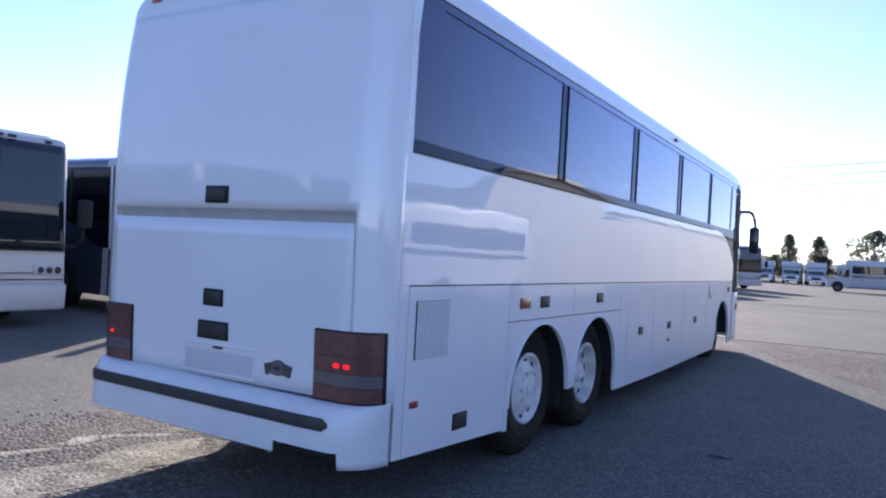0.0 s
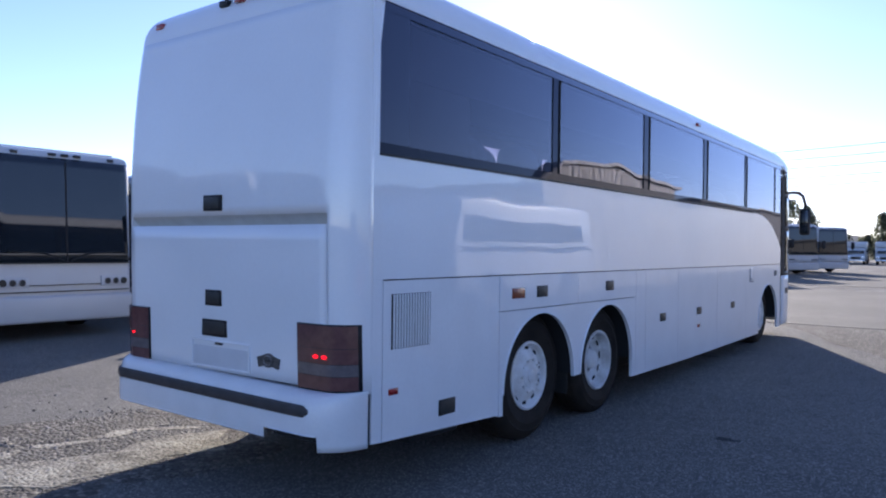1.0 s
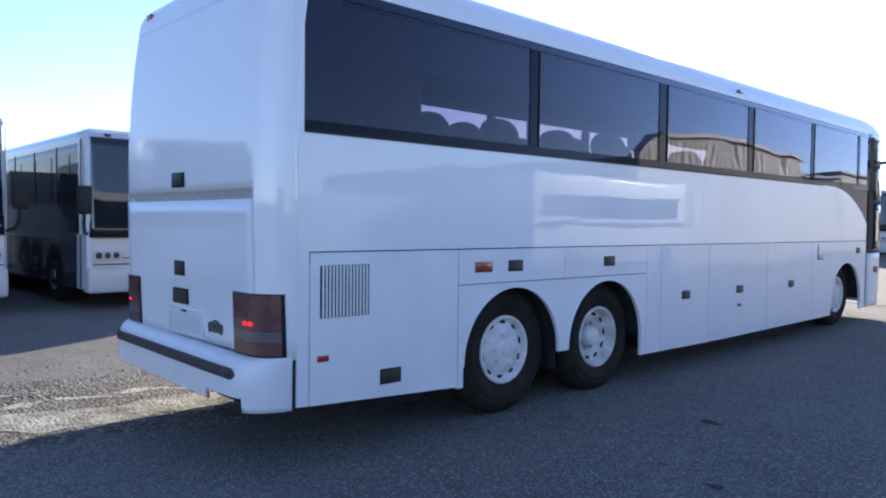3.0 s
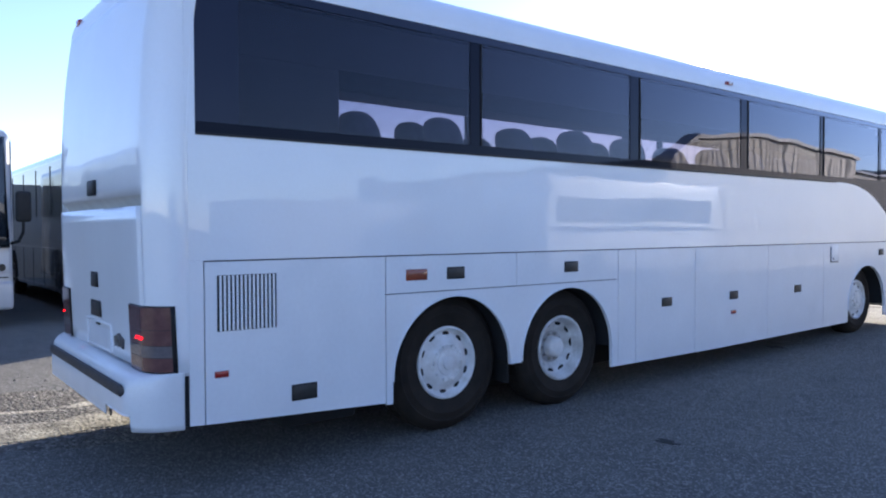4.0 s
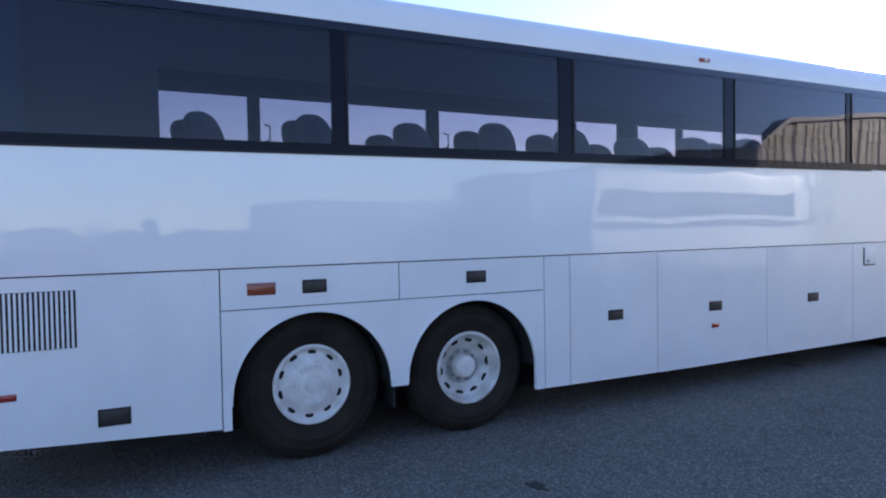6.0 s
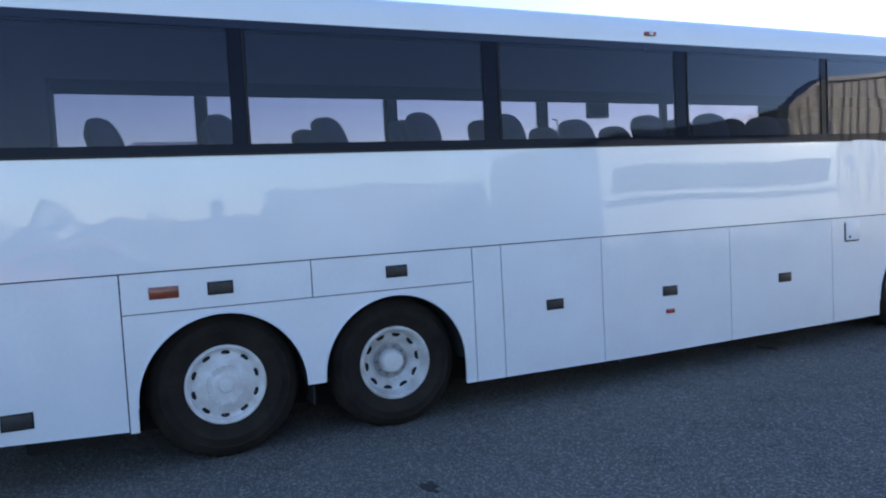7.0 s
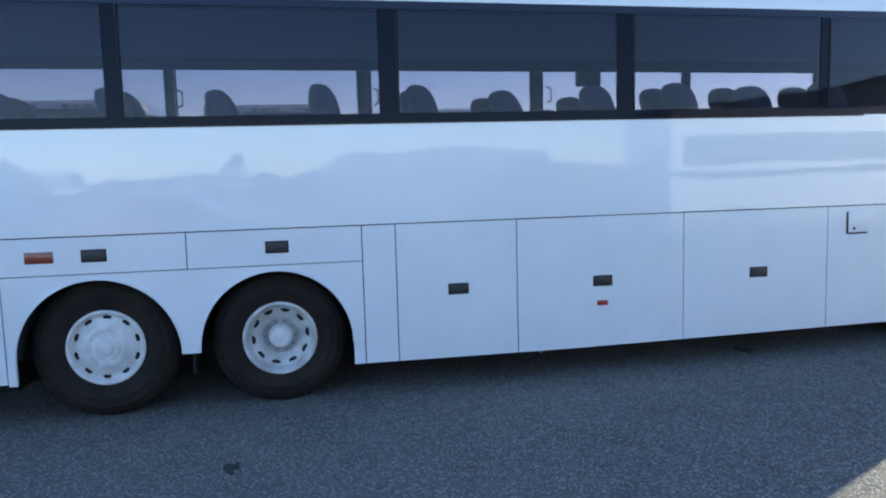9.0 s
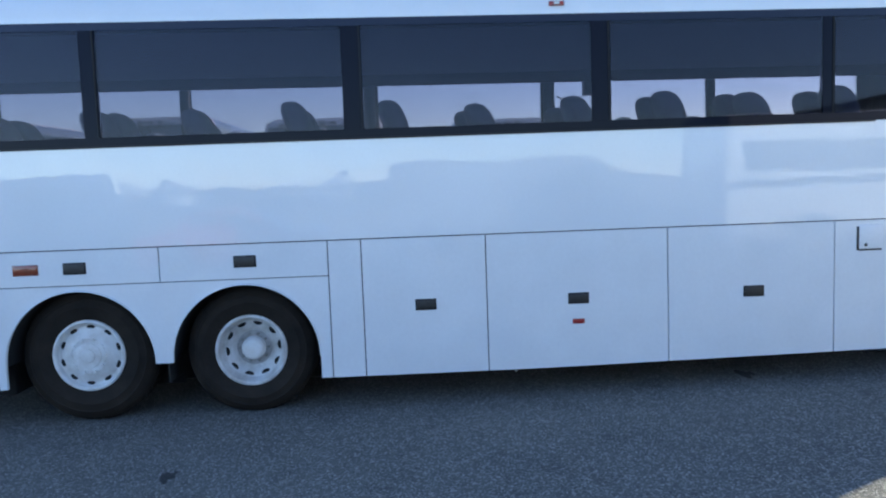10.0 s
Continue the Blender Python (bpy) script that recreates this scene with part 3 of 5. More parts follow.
def white_coach():
    coach = thing("coach", "white three-axle touring coach, plain unmarked paint, parked on asphalt", "coach")
    engine, service, service2, luggage, front = coach_side(coach, False)
    coach_side(coach, True)
    # details of the kerb side
    bm = boxed(-0.004, 0.002, 0.236, 0.654, 0.965, 1.332)
    part("vent", bm, DARK, engine, "slatted cooling vent", smooth=False)
    for k in range(14):
        y = 0.243 + 0.404 * (k + 0.5) / 14
        bm = boxed(0.0, 0.012, y - 0.0075, y + 0.0075, 0.967, 1.330, 0.003, 1)
        part("slat", bm, WHITE_LOW, engine)
    latch(coach, 0.262, 0.685, 0.095, 0.044, RED, "side_marker", "small red side reflector", engine)
    latch(coach, 0.862, 0.492, 0.20, 0.115, parent=engine)
    latch(coach, 1.842, 1.274, 0.205, 0.088, AMBER, "side_marker", "amber side reflector", service)
    latch(coach, 2.235, 1.275, 0.185, 0.098, parent=service)
    latch(coach, 3.612, 1.280, 0.185, 0.098, parent=service2)
    for d, y in zip(luggage, (5.082, 6.358, 7.84)):
        latch(coach, y, 0.862, 0.175, 0.094, parent=d)
    latch(coach, 6.355, 0.668, 0.10, 0.042, RED, "side_marker", "small red side marker", luggage[1])
    latch(coach, 10.30, 1.277, 0.16, 0.09, parent=front)
    bm = bmesh.new()
    box(bm, 0.0, 0.006, 8.715, 8.735, 1.17, 1.37, 0.002)
    box(bm, 0.0, 0.006, 8.735, 8.93, 1.165, 1.18, 0.002)
    part("flap_shadow_gap", bm, LATCH, front)
    bm = boxed(-0.002, 0.008, 8.735, 8.945, 1.18, 1.385, 0.004)
    flap = part("filler_flap", bm, WHITE_LOW, front)
    part("flap_lock", disc(bmesh.new(), (0.008, 8.79, 1.215), 0.014, 0.005), LATCH, flap)
    for y in (6.225,):
        bm = boxed(-0.012, 0.018, y - 0.062, y + 0.062, 3.250, 3.286, 0.006)
        m = part("roof_marker", bm, RED, coach, "red roof side marker lamp")
        part("lens", boxed(0.0182, 0.026, y - 0.022, y + 0.022, 3.256, 3.280, 0.004), RIM, m)
    # wheels
    for side, x in ((1, -0.125), (-1, -W + 0.125)):
        wheel(coach, x, AXLES[0], HUB, "drive", side, 1.16)
        wheel(coach, x + 0.015 * side, AXLES[1] + 0.032, HUB - 0.010, "tag", side, 1.05)
        wheel(coach, x - 0.02 * side, FRONT_AXLE, 0.592, "tag" if side < 0 else "drive", side, 0.99, 0.925)
    # roof: one crowned shell with soft shoulders
    def roof(u, t):
        s = lambda d, r: math.sqrt(max(0.0, 1 - (1 - min(1.0, max(0.0, d) / r)) ** 2))
        back_y = rear_y(u, 3.262)
        front_y = 10.70 + 0.855 * max(0.0, 1 - abs(2 * u / W + 1) ** 5) ** 0.2
        y = back_y + (front_y - back_y) * t
        dx, d0, d1 = min(-u, u + W), y - back_y, front_y - y
        return (u, y, head(y) + 0.004 + 0.24 * s(dx, 0.22) * s(d0, 0.22) * s(d1, 0.75) + 0.06 * s(dx, 1.29) * s(d0, 0.9) * s(d1, 1.2))
    xs = [-W * (0.5 - 0.5 * math.cos(a)) for a in steps(0, math.pi, 110)]
    ys = [0.05 * (1 - math.cos(a)) for a in steps(0, math.pi / 2, 16)] + steps(0.07, 0.88, 24) + [1 - 0.10 * (1 - math.sin(a)) for a in steps(0.0, math.pi / 2, 18)]
    part("roof", sheet(bmesh.new(), roof, xs, sorted(set(ys))), WHITE, coach, "white crowned roof")
    bm = bmesh.new()
    for at in (side_at(False), side_at(True)):
        prism(bm, [(0.02, head(0) - 0.004), (10.66, head(10.66) - 0.004), (10.66, head(10.66) + 0.022), (0.02, head(0) + 0.022)], -0.006, 0.006, at)
    part("gutter", bm, WHITE, coach, smooth=False)
    # back shell
    xr = [-W / 2 + (W / 2) * math.sin(a) for a in steps(-math.pi / 2, math.pi / 2, 44)]
    def back(z0, z1, x0=None, x1=None, out=0.0, n=10):
        cols = xr if x0 is None else [x for x in steps(x0, x1, 36)]
        return sheet(bmesh.new(), lambda x, z: (x, rear_y(x, z) - out, z), cols, steps(z0, z1, n))
    bm = bmesh.new()
    cols = sorted(set(xr) | {-2.402, -0.178})
    rows = steps(0.70, 1.855, 8) + steps(1.855, 3.262, 22)[1:]
    grid = [[bm.verts.new((x, rear_y(x, z), z)) for z in rows] for x in cols]
    for p in range(len(cols) - 1):
        for q in range(len(rows) - 1):
            if not (-2.403 < cols[p] and cols[p + 1] < -0.177 and rows[q + 1] < 1.856):
                bm.faces.new((grid[p][q], grid[p + 1][q], grid[p + 1][q + 1], grid[p][q + 1]))
    thick(part("rear_shell", bm, WHITE, coach, "glossy white blank rear panel with rounded corners"), 0.02)
    hatch = thick(part("engine_hatch", back(0.735, 1.783, -2.396, -0.184, 0.012), WHITE, coach, "white engine hatch with dark vents and recessed plate holder"), 0.03)
    part("rear_lining", back(0.5, 1.85, -W + 0.06, -0.06, -0.06), DARK, coach)
    sec = [(0.0, 1.857), (0.010, 1.85), (0.055, 1.80), (0.06, 1.775), (0.03, 1.765)]
    part("hatch_recess", sheet(bmesh.new(), lambda x, k: (x, rear_y(x, 1.78) + sec[k][0], sec[k][1]), steps(-2.402, -0.178, 30), range(len(sec))), RECESS_SHADE, coach, "white grip recess above the hatch, shade put into its grey")
    for x in (-2.404, -0.180):
        part("recess_end", boxed(x, x + 0.004, rear_y(x, 1.8) + 0.001, rear_y(x, 1.8) + 0.07, 1.74, 1.856), WHITE_LOW, coach, smooth=False)
    for x in (-0.0005, -W + 0.0005):
        part("window_post", boxed(min(x, x - math.copysign(0.03, x + 1)), max(x, x - math.copysign(0.03, x + 1)), 0.035, 0.1025, SILL - 0.002, 3.258), WHITE, coach, smooth=False)
    def on_back(x0, x1, z0, z1, out, mat, name, parent, label="", depth=0.02, bevel=0.004):
        y = rear_y((x0 + x1) / 2, (z0 + z1) / 2)
        return part(name, boxed(x0, x1, y - out, y + depth, z0, z1, bevel), mat, parent, label)

    for x, z, w, h, nm, par in ((-1.338, 1.945, 0.20, 0.115, "handle", coach), (-1.328, 1.262, 0.185, 0.115, "latch", hatch), (-1.322, 1.045, 0.285, 0.122, "latch", hatch)):
        p = on_back(x - w / 2, x + w / 2, z - h / 2, z + h / 2, 0.020, FRAME, nm, par, "dark recessed handle")
        on_back(x - w / 2 + 0.018, x + w / 2 - 0.018, z - h / 2 + 0.018, z + h / 2 - 0.018, 0.025, LATCH, "flap", p, bevel=0.002)
    holder = on_back(-1.585, -0.93, 0.765, 0.950, 0.014, HOLDER, "plate_holder", hatch, "empty white plate recess, toned darker for its shade")
    for a, b, c, d in ((-1.59, -0.925, 0.945, 0.957), (-1.59, -0.925, 0.757, 0.769), (-1.59, -1.578, 0.757, 0.957), (-0.937, -0.925, 0.757, 0.957)):
        on_back(a, b, c, d, 0.026, WHITE_LOW, "rim_strip", holder, bevel=0.002)
    on_back(-1.31, -1.23, 0.925, 0.945, 0.026, LATCH, "plate_lamp", holder)
    # cast emblem as plain shapes
    y = rear_y(-0.73, 0.86) - 0.018
    emblem = part("emblem", prism(bmesh.new(), [(-0.73 + 0.062 * math.cos(a), 0.868 + 0.048 * math.sin(a)) for a in steps(0, math.tau * 23 / 24, 23)], y - 0.008, y + 0.02, lambda a, b, d: (a, d, b)), CAST, hatch, "worn metal emblem of plain shapes")
    part("emblem_ring", tube(bmesh.new(), [(-0.73 + 0.04 * math.cos(a), y - 0.009, 0.868 + 0.032 * math.sin(a)) for a in steps(0, math.tau * 0.98, 20)], 0.005, 6), STEEL, emblem)
    part("emblem_bar", boxed(-0.755, -0.705, y - 0.014, y, 0.862, 0.874, 0.002), LATCH, emblem)
    for sx in (-1, 1):
        pts = [(-0.73 + sx * 0.05, 0.90), (-0.73 + sx * 0.115, 0.885), (-0.73 + sx * 0.098, 0.815), (-0.73 + sx * 0.045, 0.83)]
        part("emblem_wing", prism(bmesh.new(), pts, y - 0.006, y + 0.02, lambda a, b, d: (a, d, b)), CAST, emblem, smooth=False)
    # tail lamps wrapped round the corners
    for mirror in (False, True):
        mx = (lambda x: -W - x) if mirror else (lambda x: x)
        def lens(z0, z1, x0, x1, out):
            return sheet(bmesh.new(), lambda u, v: (mx(u), rear_y(u, v) - out, v), steps(x0, x1, 16), steps(z0, z1, 5))
        lamp = thick(part("tail_lamp", lens(0.722, 1.148, -0.44, -0.012, 0.021), FRAME, coach, "smoked red tail lamp cluster, lit"), 0.03)
        part("stop_lens", lens(0.998, 1.140, -0.432, -0.02, 0.027), TAIL, lamp, "smoked red lens")
        part("running_lens", lens(0.898, 0.995, -0.432, -0.02, 0.027), TAIL, lamp, "smoked red lens")
        part("reverse_lens", lens(0.822, 0.895, -0.432, -0.02, 0.027), TAIL_CLEAR, lamp, "smoked clear lens")
        part("turn_lens", lens(0.731, 0.819, -0.432, -0.02, 0.027), TAIL, lamp, "smoked red lens")
        for x in ((-0.225,) if mirror else (-0.262, -0.188)):
            bm = bmesh.new()
            bmesh.ops.create_uvsphere(bm, u_segments=14, v_segments=8, radius=1, matrix=Matrix.Translation((mx(x), rear_y(x, 0.94) - 0.029, 0.942)) @ Matrix.Diagonal((0.021, 0.013, 0.011, 1) if not mirror else (0.014, 0.009, 0.008, 1)))
            part("lit_bulb", bm, LED, lamp, "glowing red bulb")
    # roof-edge marker lamps at the back
    for x, z in ((-2.22, 3.385), (-1.40, 3.425), (-1.22, 3.425), (-1.04, 3.425), (-0.36, 3.385)):
        y = -0.055
        m = part("clearance_lamp", boxed(x - 0.05, x + 0.05, y - 0.03, y + 0.06, z - 0.022, z + 0.026, 0.008), FRAME if abs(x + 1.40) < 0.01 else RED, coach, "small red clearance lamp")
    # bumper with rubber stripe and step notch
    def bump(x, z, out=0.0):
        d = max(0.0, abs(x + W / 2) - (W / 2 - 0.26)) / 0.265
        bulge = -0.262 - 0.038 * math.sin(math.pi * min(1, max(0, (z - 0.20) / 0.55)))
        return (x, bulge + (0.046 - bulge) * (1 - math.sqrt(max(0.0, 1 - min(1.0, d) ** 2))) - out, z)
    zs = [0.36, 0.40, 0.43, 0.468, 0.53, 0.58, 0.64, 0.675, 0.703, 0.719, 0.724]
    tilt = lambda x: 0.024 * max(0.0, min(1.0, (-0.45 - x) / 2.0))
    xb = [-W / 2 + (W / 2 + 0.004) * math.sin(a) for a in steps(-math.pi / 2, math.pi / 2, 60)]
    xb = sorted(xb + [-0.159, -0.161, -0.629, -0.631])
    def flat(x):
        """1 across the back, falling to 0 on the squared-off ends."""
        d = max(0.0, abs(x + W / 2) - (W / 2 - 0.26)) / 0.265
        return max(0.0, 1 - min(1.0, d) ** 1.6)
    bm = bmesh.new()
    def bumper_at(x, k):
        floor = 0.36 if x > -0.16 else (0.468 if x > -0.63 else 0.40)
        p = bump(x, max(zs[k], floor))
        back = (0.0, 0.006, 0.026, 0.07, 0.15)[max(0, k - len(zs) + 5)] * flat(x)
        return (p[0], p[1] + back, p[2] + tilt(x))
    sheet(bm, bumper_at, xb, range(len(zs)))
    bumper = thick(part("rear_bumper", bm, BUMPER, coach, "white wrap-round bumper with black rubber strip"), 0.012)
    bm = bmesh.new()
    sheet(bm, lambda x, t: (x, bump(x, 0.72)[1] + 0.148 * flat(x) + t * (0.06 + 0.10 * (1 - flat(x))), 0.7235 + tilt(x)), xb, (0.0, 1.0))
    part("bumper_top", bm, BUMPER, bumper)
    bm = bmesh.new()
    sec = [(0.0, 0.0), (0.014, 0.004), (0.02, 0.02), (0.02, 0.058), (0.014, 0.074), (0.0, 0.078)]
    def strip(x, k):
        o, dz = sec[k]
        e = min(1.0, (x + 2.50) / 0.05, (-0.225 - x) / 0.05)
        e = math.sqrt(max(0.0, 1 - (1 - max(0.0, e)) ** 2))
        p = bump(x, 0.60)
        return (x, p[1] - o * e, 0.606 + tilt(x) + (dz - 0.039) * (0.3 + 0.7 * e))
    sheet(bm, strip, steps(-2.50, -0.225, 60), range(len(sec)))
    part("rubber_strip", bm, STRIP, bumper, "black rubber bump strip")
    part("step_recess", boxed(-0.625, -0.165, -0.22, 0.02, 0.40, 0.47, 0.006), DARK, bumper, "dark step opening")
    part("step_lip", boxed(-0.62, -0.28, -0.26, -0.235, 0.452, 0.463, 0.003), STEEL, bumper)
    bm = tube(bmesh.new(), [(-0.70 + 0.02 * math.cos(a), -0.25, 0.385 + 0.02 * math.sin(a)) for a in steps(0, math.tau * 0.97, 12)], 0.006, 6)
    part("tow_ring", bm, STEEL, bumper)
    # nose: lower skin, glass band, brow, bumper line
    sc = steps(0.0, 1.0, 70)
    thick(part("front_lower", sheet(bmesh.new(), lambda s, z: nose(s, z), sc, steps(0.36, 1.22, 10)), WHITE_LOW, coach, "white rounded front skirt"), 0.02)
    thick(part("windscreen", sheet(bmesh.new(), lambda s, z: nose(s, z, -0.004), steps(0.30, 0.70, 40), steps(1.25, 3.10, 16)), PANE_DARK, coach, "dark curved windscreen"), 0.008)
    thick(part("front_brow", sheet(bmesh.new(), lambda s, z: nose(s, z), sc, steps(3.07, 3.16, 4)), WHITE, coach), 0.02)
    for lo, hi in ((0.0, 0.30), (0.70, 1.0)):
        part("door_frame" if lo == 0 else "driver_side_frame", sheet(bmesh.new(), lambda s, z: nose(s, z, 0.002), steps(lo, hi, 2)[0:1] + [lo + 0.007] if lo == 0 else [hi - 0.007, hi], steps(1.24, 3.10, 12)), RUBBER, coach, "black door seal")
        for z0, z1, nm in ((1.30, 2.02, "door_glass_lower"), (2.10, 2.62, "door_glass_upper"), (2.68, 3.06, "top_glass")):
            thick(part(nm, sheet(bmesh.new(), lambda s, z: nose(s, z, -0.002), steps(lo + (0.02 if lo == 0 else 0.012), hi - 0.02, 14), steps(z0, z1, 6)), PANE_DARK, coach, "dark door glass"), 0.006)
        for z0, z1 in ((1.222, 1.298), (2.022, 2.098), (2.622, 2.678)):
            thick(part("door_bar", sheet(bmesh.new(), lambda s, z: nose(s, z), steps(lo, hi, 16), steps(z0, z1, 2)), FRAME, coach), 0.01)
        thick(part("corner_pillar", sheet(bmesh.new(), lambda s, z: nose(s, z, 0.003), steps(hi - 0.02, hi + 0.006, 2) if lo == 0 else steps(lo - 0.006, lo + 0.012, 2), steps(1.22, 3.08, 12)), FRAME, coach), 0.01)
    p = nose(0.03, 0.95, 0.0)
    part("latch", boxed(p[0] - 0.03, p[0] + 0.012, p[1] - 0.09, p[1] + 0.09, 0.90, 1.0, 0.004), LATCH, coach, "dark recessed latch")
    part("seam", boxed(-0.02, 0.003, 10.642, 10.662, 0.35, SEAM + 0.3, 0.002), DARK, coach)
    # mirror on a curved arm
    mirror = part("mirror_arm", tube(bmesh.new(), [(-0.12, 11.28, 2.70), (0.02, 11.40, 2.73), (0.10, 11.56, 2.73), (0.13, 11.72, 2.67), (0.15, 11.82, 2.54), (0.15, 11.85, 2.40)], 0.028, 10), RUBBER, coach, "black curved mirror arm")
    part("mirror_mount", boxed(-0.22, -0.04, 11.15, 11.36, 2.62, 2.78, 0.04, 3), RUBBER, mirror)
    housing = part("mirror_head", boxed(0.05, 0.225, 11.78, 11.94, 1.96, 2.46, 0.05, 3), RUBBER, mirror, "tall black mirror housing")
    part("mirror_glass", boxed(0.07, 0.205, 11.772, 11.779, 2.0, 2.42, 0.002), FLEET_GLASS, housing)
    # underbody
    # Unseen block added to keep a sun patch off the ground behind.
    part("tail_sun_block", boxed(-W + 0.25, -0.35, 0.85, 1.5, 0.15, 0.44, 0.03), DARK, coach, "added black block that stops sunlight under the tail")
    # Hidden block added only to push the coach's shadow edge outward.
    part("shadow_edge_block", boxed(-W + 0.10, -W + 0.95, 1.35, 6.0, 0.11, 0.42, 0.02), DARK, coach, "added black block that widens the coach's shadow")
    # Dark fillers added so lit ground doesn't show past the bumper ends.
    for x in (-0.055, -W + 0.015):
        part("bumper_end_filler", boxed(x, x + 0.04, 0.02, 0.10, 0.37, 0.74), DARK, coach, smooth=False)
    part("underbody", boxed(-W + 0.4, -0.4, 0.3, 10.9, 0.40, 0.47), DARK, coach, smooth=False)
    # Dark rails added to close off lit ground seen past the wheels.
    for x in (-0.98, -W + 0.90):
        part("view_block_rail", boxed(x, x + 0.08, 0.8, 8.9, 0.10, 0.42), DARK, coach, smooth=False)
    part("drain_pipe", tube(bmesh.new(), [(-0.12, 5.83, 0.42), (-0.12, 5.83, 0.23)], 0.012, 8), STEEL, coach)
    part("mud_flap", boxed(-0.42, -0.10, 2.90, 2.915, 0.27, 0.62, 0.003), RUBBER, coach)
    # interior shell
    part("deck", boxed(-W + 0.05, -0.05, 0.25, 10.6, 1.29, 1.33), DECK, coach, smooth=False)
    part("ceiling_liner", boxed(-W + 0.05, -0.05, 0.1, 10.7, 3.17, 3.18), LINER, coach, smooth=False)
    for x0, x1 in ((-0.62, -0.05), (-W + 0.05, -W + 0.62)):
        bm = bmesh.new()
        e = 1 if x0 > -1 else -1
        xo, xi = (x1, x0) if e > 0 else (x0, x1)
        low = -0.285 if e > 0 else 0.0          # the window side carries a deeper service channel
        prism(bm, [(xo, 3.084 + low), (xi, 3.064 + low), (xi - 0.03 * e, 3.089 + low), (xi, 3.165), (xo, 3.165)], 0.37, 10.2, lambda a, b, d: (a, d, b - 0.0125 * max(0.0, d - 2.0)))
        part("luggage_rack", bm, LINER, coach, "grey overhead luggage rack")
    part("drop_down_monitor", boxed(-2.02, -1.90, 6.86, 7.12, 2.73, 2.98, 0.015), FRAME, coach, "small black drop-down screen")
    for y in (2.50, 4.60, 6.62):
        part("grab_handle", tube(bmesh.new(), [(-W + 0.10, y + 0.06, 2.78), (-W + 0.14, y + 0.10, 2.76), (-W + 0.14, y + 0.10, 2.62), (-W + 0.10, y + 0.06, 2.60)], 0.012, 6), RUBBER, coach)
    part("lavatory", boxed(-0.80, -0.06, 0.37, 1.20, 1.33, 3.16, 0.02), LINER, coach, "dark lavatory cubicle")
    # Made-up sheet: blocks bright sky showing through gaps round the nose.
    part("cab_sky_block", boxed(-W + 0.05, -0.05, 10.55, 10.59, 1.33, 3.02, 0.005), LINER, coach, "added dark sheet that blocks sky through the cab gaps")
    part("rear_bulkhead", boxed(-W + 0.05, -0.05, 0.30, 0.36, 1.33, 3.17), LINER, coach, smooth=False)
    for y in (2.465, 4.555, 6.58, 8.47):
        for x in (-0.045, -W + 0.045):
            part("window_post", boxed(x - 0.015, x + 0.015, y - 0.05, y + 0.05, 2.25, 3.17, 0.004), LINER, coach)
    return coach


